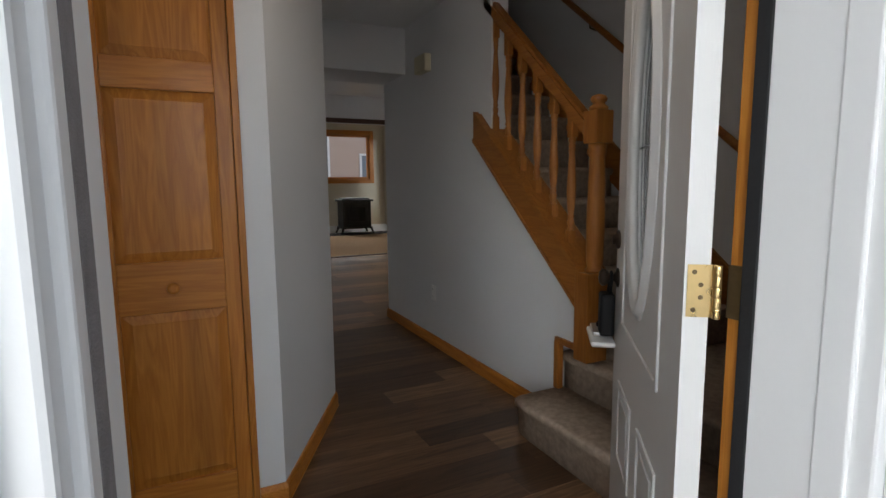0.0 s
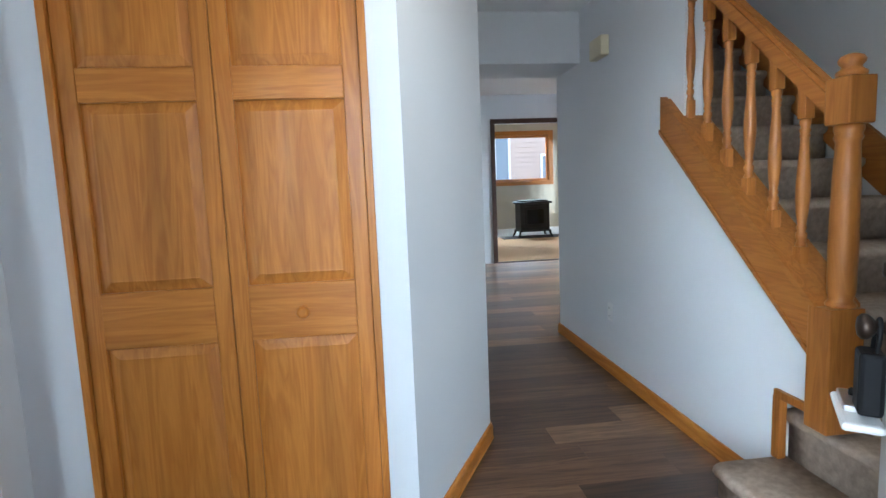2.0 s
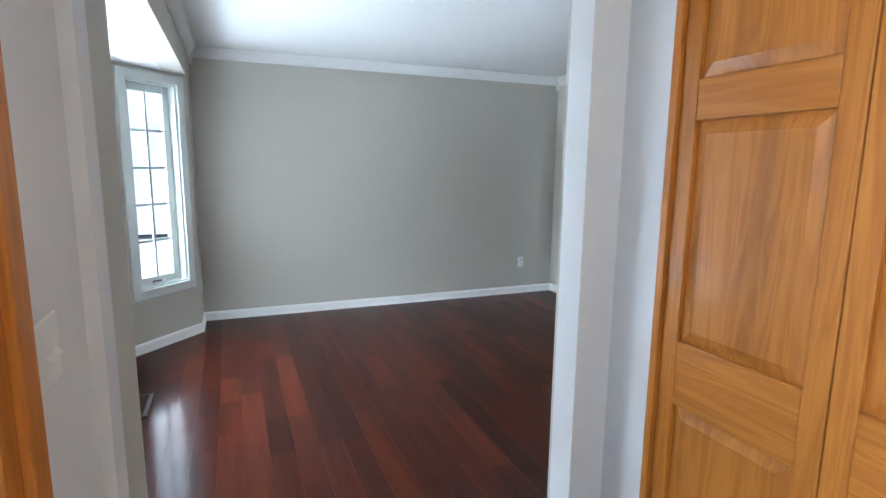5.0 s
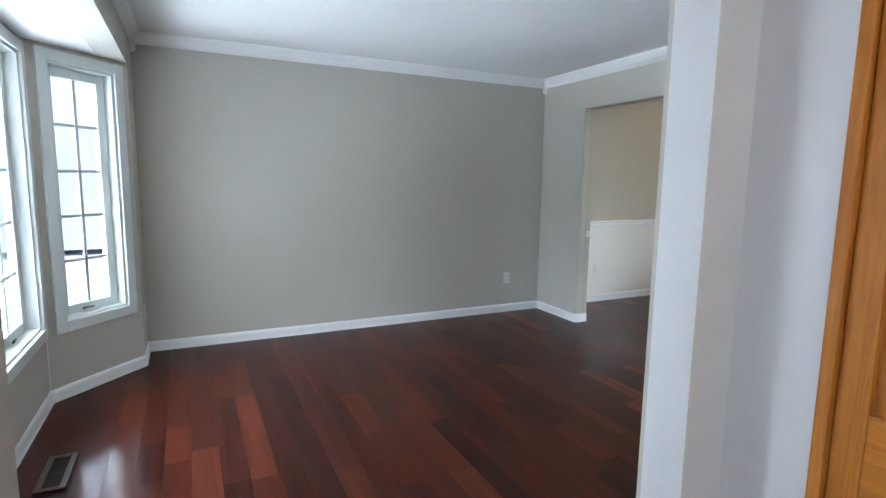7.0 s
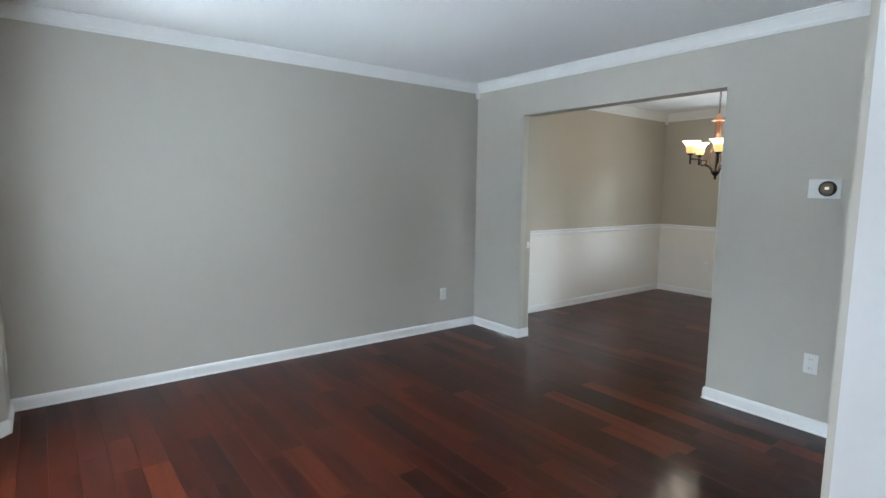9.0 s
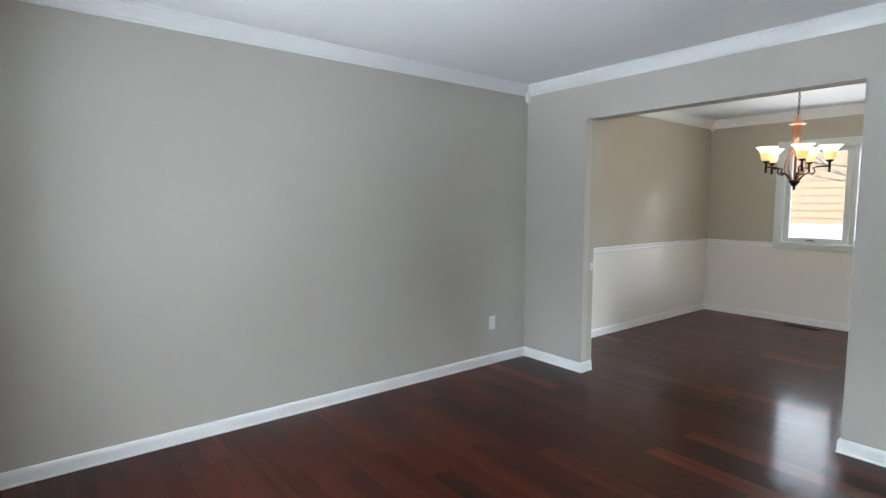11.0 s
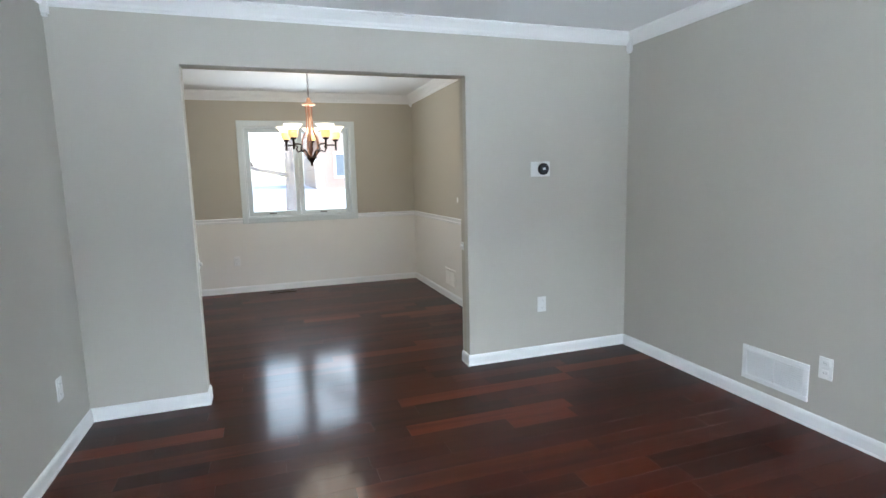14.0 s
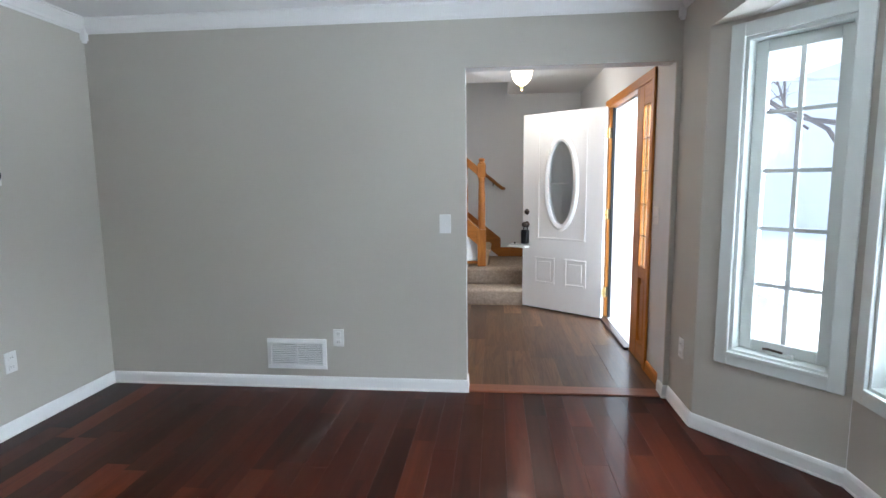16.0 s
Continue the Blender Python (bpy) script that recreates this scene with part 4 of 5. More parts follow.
carpet_step("stair_step", 1.622, 1.935, 0.72, 2.14, -0.02, 0.19, "-x", "taupe carpeted starting step with rolled nose")
carpet_step("stair_landing", 1.905, 2.85, 0.72, 2.14, 0.0, 0.38, "-x", "taupe carpeted landing step")
RISE, RUN, Y3 = 0.19, 0.2317, 1.82
for k in range(12):
    carpet_step("stair_tread", 2.032, 2.848, Y3 + RUN * k, Y3 + RUN * (k + 1) + 0.05, 0.37 + RISE * k, 0.57 + RISE * k, "-y", "taupe carpeted stair tread in shade")
bm = bmesh.new(); box(bm, 2.03, 2.85, Y3 + RUN * 12 - 0.02, 6.88, 2.802, 2.835); setting("floor_upper_landing", bm, CARPET)


def slope_bar(bm, x0, x1, y0, y1, zlo, zhi, k):
    """A bar that climbs to the north by k for each metre; zlo, zhi at y0."""
    vs = []
    for x in (x0, x1):
        for y in (y0, y1):
            for z in (zlo, zhi):
                vs.append(bm.verts.new((x, y, z + k * (y - y0))))
    a, b, c, d, e, f, g, h = vs
    for q in ((a, b, d, c), (e, g, h, f), (a, e, f, b), (c, d, h, g), (a, c, g, e), (b, f, h, d)):
        bm.faces.new(q)


SL, SR = 0.815, 0.86
rail = thing("stair_railing", pose(-0.015, -0.045, -0.030), "golden oak stair railing with turned balusters and newel post", "railing")
bm = bmesh.new(); slope_bar(bm, 1.878, 1.917, 1.985, 2.995, 0.653, 0.830, SR); part("stringer", bm, OAKD_Y, rail)
bm = bmesh.new(); slope_bar(bm, 1.868, 1.93, 1.985, 2.96, 0.820, 0.846, SR); part("stringer_cap", bm, OAKD_Y, rail)
bm = bmesh.new(); slope_bar(bm, 1.870, 1.915, 1.985, 2.995, 0.649, 0.669, SR); part("stringer_bead", bm, OAKD_Y, rail)
bm = bmesh.new(); slope_bar(bm, 1.900, 2.035, 1.99, 2.94, 0.815, 0.850, SR); part("shoe_rail", bm, OAKD_Y, rail)
bm = bmesh.new(); slope_bar(bm, 1.915, 1.975, 1.995, 2.94, 1.434, 1.518, 0.91); slope_bar(bm, 1.921, 1.969, 1.995, 2.94, 1.518, 1.532, 0.91)
bmesh.ops.bevel(bm, geom=list(bm.edges), offset=0.008, segments=2, affect="EDGES")
part("handrail", bm, OAKD_Y, rail)
NX, NY = 1.942, 1.970
bm = bmesh.new(); box(bm, 1.866, NX + 0.047, NY - 0.047, NY + 0.047, 0.43, 0.85, 0.004)
lathe(bm, [(0.043, 0.85), (0.045, 0.858), (0.040, 0.866), (0.034, 0.874), (0.040, 0.90), (0.042, 1.05), (0.039, 1.25), (0.034, 1.38), (0.036, 1.386), (0.041, 1.396), (0.036, 1.406), (0.041, 1.418), (0.041, 1.438)], at=(NX, NY, 0), segs=24)
box(bm, NX - 0.047, NX + 0.047, NY - 0.047, NY + 0.047, 1.436, 1.582, 0.005)
lathe(bm, [(0.040, 1.582), (0.043, 1.590), (0.042, 1.598), (0.030, 1.606), (0.027, 1.614), (0.036, 1.624), (0.038, 1.634), (0.031, 1.645), (0.015, 1.652)], at=(NX, NY, 0), segs=24)
part("newel_post", bm, OAKD, rail)
BAL = [(0.0155, 0.10), (0.017, 0.106), (0.012, 0.118), (0.017, 0.132), (0.017, 0.146), (0.011, 0.154), (0.016, 0.166), (0.012, 0.178), (0.017, 0.215), (0.021, 0.275), (0.020, 0.335),
       (0.015, 0.425), (0.012, 0.480), (0.016, 0.487), (0.012, 0.495), (0.017, 0.507), (0.012, 0.517), (0.017, 0.530), (0.0155, 0.548)]
me_bal = None
for k in range(6):
    y = 2.147 + 0.140 * k
    zb = 0.931 + 0.894 * (y - 2.147)
    if me_bal is None:
        bm = bmesh.new()
        box(bm, -0.019, 0.019, -0.019, 0.019, -0.025, 0.10, 0.003); lathe(bm, [(r * 1.12, z) for r, z in BAL], segs=16); box(bm, -0.019, 0.019, -0.019, 0.019, 0.546, 0.690, 0.003)
        ob = part("baluster", bm, OAKD, rail)
        me_bal = ob.data
    else:
        ob = new("baluster", me_bal)
        ob.parent = rail
    ob.location = (1.945, y, zb)
# oak trim below the wall end
bm = bmesh.new(); box(bm, 1.884, 1.914, 1.945, 2.155, 0.425, 0.457, 0.004); box(bm, 1.882, 1.916, 2.118, 2.156, 0.188, 0.435, 0.004)
setting("trim_stair", bm, OAKD, "golden oak trim at the foot of the stair wall")
# skirt on the outer stair wall
bm = bmesh.new(); slope_bar(bm, 2.828, 2.85, 1.70, 4.4, 0.36, 0.62, SL); box(bm, 2.828, 2.85, 0.72, 1.70, 0.38, 0.50)
setting("baseboard_stair", bm, OAKD_Y, "golden oak stair skirt board")
bm = bmesh.new(); box(bm, 2.0, 2.85, 0.70, 0.72, 0.38, 0.50); setting("baseboard_landing", bm, OAKD)
hr = thing("wall_handrail", pose(2.79, 1.68, 1.27), "dark oak wall handrail with rounded end", "handrail")
bm = bmesh.new(); tube(bm, [(0.05, -0.02, 0.0), (0.0, 0.0, 0.0), (0.0, 1.0, SL), (0.0, 2.6, SL * 2.6)], 0.022, 12); part("rail", bm, OAKD_Y, hr)
for y in (0.12, 1.3, 2.4):
    bm = bmesh.new(); tube(bm, [(0.0, y, SL * y - 0.01), (0.01, y, SL * y - 0.05), (0.06, y, SL * y - 0.06)], 0.007); part("bracket", bm, AGED, hr)


# ---- wall fittings ----
def rounded_plate(bm, w, h, d, bev=0.003):
    box(bm, -w / 2, w / 2, -d, 0.0, -h / 2, h / 2, bev)


def outlet(m, label="white duplex wall outlet"):
    o = thing("wall_outlet", m, label, "outlet", "wall outlets")
    bm = bmesh.new(); rounded_plate(bm, 0.072, 0.116, 0.006); part("plate", bm, PLASTIC, o)
    for dz in (0.027, -0.027):
        bm = bmesh.new(); box(bm, -0.017, 0.017, -0.009, -0.004, dz - 0.018, dz + 0.018, 0.004); rc = part("receptacle", bm, PLASTIC, o)
        bm = bmesh.new(); box(bm, -0.008, -0.006, -0.0095, -0.0085, dz - 0.004, dz + 0.006); box(bm, 0.006, 0.008, -0.0095, -0.0085, dz - 0.004, dz + 0.006); part("slot", bm, SLOT, rc)
    return o


def switch(m, toggles=1, label="white toggle light switch plate"):
    o = thing("light_switch", m, label, "light switch", "light switches")
    bm = bmesh.new(); rounded_plate(bm, 0.072 + 0.046 * (toggles - 1), 0.118, 0.006); part("plate", bm, PLASTIC, o)
    for k in range(toggles):
        x = 0.046 * (k - (toggles - 1) / 2)
        bm = bmesh.new(); box(bm, x - 0.006, x + 0.006, -0.008, -0.004, -0.012, 0.012, 0.001); tube(bm, [(x, -0.004, 0), (x, -0.018, -0.009)], [0.005, 0.0035]); part("toggle", bm, PLASTIC, o)
    return o


NORTH, SOUTH, EAST, WEST = 0, 180, -90, 90   # a fitting on the wall of that side
outlet(pose(-4.52, 3.995, 0.358, 0, 0, WEST))
outlet(pose(-1.548, 4.40, 0.402, 0, 0, NORTH))
outlet(pose(-0.80, 2.795, 0.345, 0, 0, EAST))
outlet(pose(-1.00, 0.70, 0.385, 0, 0, SOUTH))
outlet(pose(-4.36, 0.70, 0.36, 0, 0, SOUTH))
outlet(pose(-3.846, 7.866, 0.396, 0, 0, NORTH), "cream painted outlet on the wainscot")
outlet(pose(-4.516, 5.21, 0.394, 0, 0, WEST), "cream painted outlet on the wainscot")
outlet(pose(1.90, 3.62, 0.41, 0, 0, EAST))
switch(pose(-0.80, 2.085, 1.092, 0, 0, EAST))
switch(pose(-0.425, 0.70, 1.115, 0, 0, SOUTH), 2, "double switch plate beside the entry door frame")
switch(pose(-1.545, 6.18, 1.125, 0, 0, EAST) @ Matrix.Scale(0.45, 4), 1, "tiny pale switch above the chair rail")

th = thing("thermostat", pose(-1.562, 4.40, 1.41, 0, 0, NORTH), "round black thermostat on a white wall plate", "thermostat")
bm = bmesh.new(); rounded_plate(bm, 0.158, 0.108, 0.007, 0.004); part("plate", bm, PLASTIC, th)
bm = bmesh.new(); lathe(bm, [(0.040, 0), (0.042, 0.004), (0.042, 0.018), (0.039, 0.022), (0.034, 0.0225)], segs=36)
bmesh.ops.transform(bm, matrix=Matrix.Translation((0.018, -0.007, 0)) @ Matrix.Rotation(radians(90), 4, "X"), verts=bm.verts); part("dial", bm, BLACK, th, "black dial ring")
bm = bmesh.new(); lathe(bm, [(0.033, 0), (0.033, 0.0012), (0.030, 0.0016)], segs=32)
bmesh.ops.transform(bm, matrix=Matrix.Translation((0.018, -0.0295, 0)) @ Matrix.Rotation(radians(90), 4, "X"), verts=bm.verts)
part("screen", bm, mat("dark_screen", (0.02, 0.025, 0.03), 0.08, bump=0), th)
bm = bmesh.new(); box(bm, 0.008, 0.028, -0.0318, -0.0310, -0.006, 0.010); part("reading", bm, mat("pale_digits", (0.6, 0.65, 0.68), 0.4, bump=0), th)


def grille(name, m, w, h, slats, label, cat, material=TRIM, split=True):
    g = thing(name, m, label, cat)
    bm = bmesh.new()
    r = 0.028
    box(bm, -w / 2, w / 2, -0.012, 0, h / 2 - r, h / 2, 0.003); box(bm, -w / 2, w / 2, -0.012, 0, -h / 2, -h / 2 + r, 0.003)
    box(bm, -w / 2, -w / 2 + r, -0.0115, 0, -h / 2 + r, h / 2 - r, 0.003); box(bm, w / 2 - r, w / 2, -0.0115, 0, -h / 2 + r, h / 2 - r, 0.003)
    if split:
        box(bm, -0.005, 0.005, -0.009, 0, -h / 2 + r, h / 2 - r, 0.002)
    part("frame", bm, material, g)
    # Dark sheet at the wall face stands in for shade inside the duct.
    bm = bmesh.new(); box(bm, -w / 2 + r, w / 2 - r, -0.0015, 0.0, -h / 2 + r, h / 2 - r); part("duct_shade_sheet", bm, DUCT_SHADE, g)
    bm = bmesh.new()
    box(bm, -w / 2 + r, w / 2 - r, -0.0008, 0.0008, -0.0056, 0.0056)
    bmesh.ops.rotate(bm, cent=(0, 0, 0), matrix=Matrix.Rotation(radians(-50), 3, "X"), verts=bm.verts)
    first = part("slat", bm, material, g)
    for k in range(slats):
        ob = first if k == 0 else new("slat", first.data)
        ob.parent = g
        ob.location = (0, -0.006, -h / 2 + r + (h - 2 * r) * (k + 0.5) / slats)
    return g


grille("return_vent", pose(-0.80, 3.08, 0.232, 0, 0, EAST), 0.405, 0.205, 12, "white louvred wall return vent above the baseboard", "vent")
grille("wall_vent", pose(-1.549, 6.44, 0.245, 0, 0, EAST), 0.34, 0.205, 12, "cream louvred wall vent in the dining room", "vent", WAINSCOT)
grille("floor_register", pose(-3.33, 7.70, 0.002, -90, 0, 0), 0.33, 0.11, 10, "dark bronze floor register", "vent", BRONZE)
grille("floor_register", pose(-2.76, 0.43, 0.002, -90, 0, 0), 0.33, 0.12, 10, "dark bronze floor register by the bay", "vent", BRONZE)
for x, rz in ((-3.89, WEST), (-2.135, EAST)):
    g = thing("gate_bracket", pose(x, 4.50, 0.87, 0, 0, rz), "small white plastic gate bracket on the opening", "bracket", "gate brackets")
    bm = bmesh.new(); box(bm, -0.018, 0.018, -0.006, 0, -0.028, 0.028, 0.003); part("plate", bm, PLASTIC, g)
    bm = bmesh.new(); lathe(bm, [(0.011, 0), (0.012, 0.012), (0.009, 0.016)], segs=14)
    bmesh.ops.transform(bm, matrix=Matrix.Translation((0, -0.006, 0)) @ Matrix.Rotation(radians(90), 4, "X"), verts=bm.verts); part("cup", bm, PLASTIC, g)

ch = thing("door_chime", pose(1.90, 3.72, 2.105, 0, 0, EAST), "almond plastic door chime box high on the wall", "door chime")
bm = bmesh.new(); box(bm, -0.095, 0.095, -0.055, 0, -0.062, 0.062, 0.008); part("cover", bm, ALMOND, ch)
bm = bmesh.new()
for k in range(6):
    box(bm, -0.07, 0.07, -0.0562, -0.0545, -0.04 + 0.016 * k, -0.036 + 0.016 * k)
part("grille", bm, ALMOND, ch)

# ---- chandelier ----
cd = thing("chandelier", pose(-3.02, 6.20, H), "bronze five-arm chandelier with lit amber glass shades", "chandelier")
bm = bmesh.new(); lathe(bm, [(0.012, -0.034), (0.030, -0.030), (0.058, -0.012), (0.062, 0.0)], segs=28); part("canopy", bm, BRONZE, cd)
bm = bmesh.new()
for k in range(9):
    z = -0.045 - 0.029 * k
    pts = [(0.008 * math.cos(t) * (1 if k % 2 else 0), 0.008 * math.cos(t) * (0 if k % 2 else 1), z + 0.019 * math.sin(t)) for t in [2 * math.pi * q / 10 for q in range(11)]]
    tube(bm, pts, 0.0028, 6)
part("chain", bm, BRONZE, cd)
bm = bmesh.new(); lathe(bm, [(0.030, -0.372), (0.064, -0.366), (0.066, -0.358), (0.040, -0.346), (0.020, -0.326), (0.018, -0.304), (0.008, -0.296)], segs=28); part("crown", bm, COPPER, cd, "copper top cap")
bm = bmesh.new(); lathe(bm, [(0.010, -0.86), (0.010, -0.37)], segs=12)
for k in range(5):
    a = 2 * math.pi * (k + 0.5) / 5
    c, s = math.cos(a), math.sin(a)
    tube(bm, [(0.030 * c, 0.030 * s, -0.37), (0.026 * c, 0.026 * s, -0.50), (0.035 * c, 0.035 * s, -0.60), (0.075 * c, 0.075 * s, -0.68), (0.085 * c, 0.085 * s, -0.75), (0.055 * c, 0.055 * s, -0.82), (0.02 * c, 0.02 * s, -0.85)], 0.006)
part("cage", bm, COPPER, cd, "copper cage of bent rods")
bm = bmesh.new(); lathe(bm, [(0.004, -0.935), (0.012, -0.925), (0.010, -0.905), (0.020, -0.895), (0.042, -0.865), (0.044, -0.852), (0.020, -0.842)], segs=24); part("bottom_finial", bm, BRONZE, cd)
for k in range(5):
    a = 2 * math.pi * k / 5 + 0.185
    c, s = math.cos(a), math.sin(a)
    bm = bmesh.new(); tube(bm, [(q * c, q * s, z) for q, z in ((0.03, -0.85), (0.07, -0.80), (0.10, -0.785), (0.13, -0.80), (0.145, -0.775), (0.13, -0.745), (0.16, -0.735), (0.240, -0.735))], 0.0075)
    lathe(bm, [(0.008, -0.785), (0.010, -0.78), (0.010, -0.70), (0.026, -0.694), (0.030, -0.682), (0.022, -0.678)], at=(0.244 * c, 0.244 * s, 0), segs=14)
    arm = part("arm", bm, BRONZE, cd)
    bm = bmesh.new()
    lathe(bm, [(0.0475, -0.612), (0.056, -0.594), (0.070, -0.577), (0.081, -0.566), (0.089, -0.560)], at=(0.244 * c, 0.244 * s, 0), segs=22)
    part("shade_rim", bm, SHADE, arm, "glowing white upper glass")
    bm = bmesh.new(); lathe(bm, [(0.024, -0.680), (0.037, -0.672), (0.043, -0.650), (0.045, -0.630), (0.0475, -0.612)], at=(0.244 * c, 0.244 * s, 0), segs=22)
    part("shade", bm, AMBER, arm, "lit amber bell shade")

fl = thing("ceiling_light", pose(1.0, 1.53, HF), "lit frosted glass ceiling light with brass finial", "ceiling light")
bm = bmesh.new(); lathe(bm, [(0.05, -0.05), (0.075, -0.03), (0.08, 0.0)], segs=28); part("canopy", bm, BRASS, fl)
bm = bmesh.new(); lathe(bm, [(0.018, -0.225), (0.048, -0.208), (0.082, -0.168), (0.096, -0.115), (0.102, -0.065), (0.110, -0.045), (0.05, -0.044)], segs=32); part("bowl", bm, LAMP, fl, "lit frosted bowl")
bm = bmesh.new(); lathe(bm, [(0.004, -0.272), (0.012, -0.262), (0.014, -0.250), (0.008, -0.242), (0.026, -0.232), (0.030, -0.222)], segs=18); part("finial", bm, BRASS, fl)

# ---- far rooms ----
st = thing("gas_stove", pose(4.07, 12.9, 0.012), "black cast-iron gas stove on legs on a dark hearth pad", "stove")
bm = bmesh.new(); box(bm, -0.36, 0.36, -0.26, 0.26, 0.16, 0.80, 0.02); part("body", bm, IRON, st)
bm = bmesh.new(); box(bm, -0.41, 0.41, -0.31, 0.29, 0.80, 0.85, 0.015); box(bm, -0.33, 0.33, -0.22, 0.22, 0.85, 0.885, 0.012); part("top_plate", bm, IRON, st)
bm = bmesh.new(); box(bm, -0.27, 0.27, -0.285, -0.255, 0.24, 0.74, 0.012); dr = part("door", bm, IRON, st)
bm = bmesh.new(); box(bm, -0.20, 0.20, -0.290, -0.284, 0.32, 0.66, 0.004); part("door_glass", bm, mat("smoked_glass", (0.012, 0.011, 0.010), 0.06, bump=0), dr)
bm = bmesh.new(); box(bm, -0.38, 0.38, -0.29, 0.27, 0.13, 0.17, 0.01); part("ash_lip", bm, IRON, st)
for x in (-0.36, 0.36):
    for y in (-0.24, 0.22):
        bm = bmesh.new(); tube(bm, [(x, y, 0.15), (x * 1.06, y * 1.06, 0.07), (x * 1.16, y * 1.16, 0.0)], [0.035, 0.022, 0.028]); part("leg", bm, IRON, st)
bm = bmesh.new(); prism(bm, [(3.25, 12.45), (4.95, 12.45), (5.20, 12.75), (5.20, 13.85), (3.25, 13.85)], 0.0, 0.014)
tagged(mesh_object("hearth_pad", bm, mat("dark_slate", (0.05, 0.045, 0.04), 0.9, vary=0.2, spec=0.2)), "dark slate hearth pad under the stove", "hearth")

# kitchen run just beyond the dining doorway
bm = bmesh.new(); box(bm, -1.43, 1.0, 6.75, 6.87, -0.02, KC); setting("wall_kitchen_partition", bm, GREYW)
bm = bmesh.new(); box(bm, -1.42, 0.98, 6.735, 6.75, 0.912, 1.235, 0.003); setting("trim_backsplash", bm, OAK_X, "oak backsplash board behind the kitchen worktop")
up = thing("upper_cabinet", pose(-0.76, 6.75, 1.372), "dark stained upper kitchen cabinet", "cabinet")
bm = bmesh.new(); box(bm, -0.65, 0.65, -0.33, 0, 0, 0.95, 0.003); part("body", bm, DARKCAB, up)
for k in range(3):
    bm = bmesh.new(); box(bm, -0.645 + 0.432 * k, -0.220 + 0.432 * k, -0.352, -0.331, 0.01, 0.94, 0.006); d = part("door", bm, DARKCAB, up)
    bm = bmesh.new(); tube(bm, [(-0.25 + 0.432 * k, -0.352, 0.08), (-0.25 + 0.432 * k, -0.375, 0.09), (-0.25 + 0.432 * k, -0.375, 0.17), (-0.25 + 0.432 * k, -0.352, 0.18)], 0.004); part("handle", bm, CHROME, d)
rg = thing("range_cooker", pose(-1.02, 6.73, 0.0), "black kitchen range with chrome-trimmed cooktop", "stove")
bm = bmesh.new(); box(bm, -0.38, 0.38, -0.64, 0, 0.02, 0.90, 0.006); part("body", bm, BLACK, rg)
bm = bmesh.new(); box(bm, -0.38, 0.38, -0.06, 0, 0.90, 1.06, 0.006); part("backguard", bm, BLACK, rg)
bm = bmesh.new(); box(bm, -0.38, 0.38, -0.648, -0.636, 0.872, 0.892, 0.003); part("front_trim", bm, CHROME, rg, "chrome strip along the cooktop edge")
for gx in (-0.19, 0.19):
    for gy in (-0.46, -0.20):
        bm = bmesh.new(); lathe(bm, [(0.085, 0.9), (0.088, 0.912), (0.070, 0.918), (0.030, 0.915)], at=(gx, gy, 0), segs=18); part("burner", bm, IRON, rg)
bm = bmesh.new(); box(bm, -0.36, 0.36, -0.665, -0.64, 0.25, 0.78, 0.006); d = part("oven_door", bm, BLACK, rg)
bm = bmesh.new(); tube(bm, [(-0.32, -0.70, 0.74), (0.32, -0.70, 0.74)], 0.010); part("handle", bm, CHROME, d)
for x0, x1 in ((-0.635, 0.16), (0.165, 0.96)):
    cb = thing("base_cabinet", pose((x0 + x1) / 2, 6.73, 0), "dark stained base kitchen cabinet", "cabinet", "base cabinets")
    w = (x1 - x0) / 2
    bm = bmesh.new(); box(bm, -w, w, -0.60, 0, 0.0, 0.87, 0.003); part("body", bm, DARKCAB, cb)
    for s in (-1, 1):
        bm = bmesh.new(); box(bm, *sorted((s * 0.01, s * (w - 0.01))), -0.622, -0.601, 0.12, 0.84, 0.006); part("door", bm, DARKCAB, cb)
    bm = bmesh.new(); box(bm, x0, x1, 6.10, 6.733, 0.872, 0.91, 0.006)
    tagged(mesh_object("worktop", bm, OAK_X), "oak-coloured kitchen worktop on the base cabinets", "worktop", "worktops")
sp = thing("paper_notice", pose(-0.90, 6.745, 1.27), "white sheet of paper on the wall below the cabinet", "paper")
bm = bmesh.new(); box(bm, -0.095, 0.095, -0.003, 0, -0.03, 0.10); part("sheet", bm, PLASTIC, sp)

# ---- outdoors ----
bm = bmesh.new()
bmesh.ops.create_grid(bm, x_segments=160, y_segments=160, size=400)
for v in bm.verts:
    r = max(abs(v.co.x), abs(v.co.y))
    rise = min(1.0, max(0.0, (v.co.y - 11.0) / 8.0))
    v.co.z = -0.45 + 1.45 * rise * rise * (3 - 2 * rise) + (0.25 * noise.noise(v.co * 0.04) if r > 14 else 0)
tagged(mesh_object("ground", bm, SNOW), "snow-covered ground around the house", kind="structure")
bm = bmesh.new(); box(bm, -0.95, 3.2, -1.6, 0.54, -0.45, -0.11, 0.01); setting("porch_floor", bm, CONCRETE, "grey concrete porch slab")
# Unseen ceiling, added to keep sky light off the outer jambs and foyer.
bm = bmesh.new(); box(bm, -1.0, 3.4, -2.0, 0.54, 2.62, 2.80); setting("unseen_porch_ceiling", bm, TRIM, "unseen white porch ceiling added to shade the doorway")
pr = thing("porch_railing", pose(-0.90, -1.5, -0.11), "white painted porch railing with pickets", "railing")
for y in (0.0, 1.0, 1.95):
    bm = bmesh.new(); box(bm, -0.045, 0.045, y - 0.045, y + 0.045, 0, 1.0, 0.006); part("post", bm, TRIM, pr)
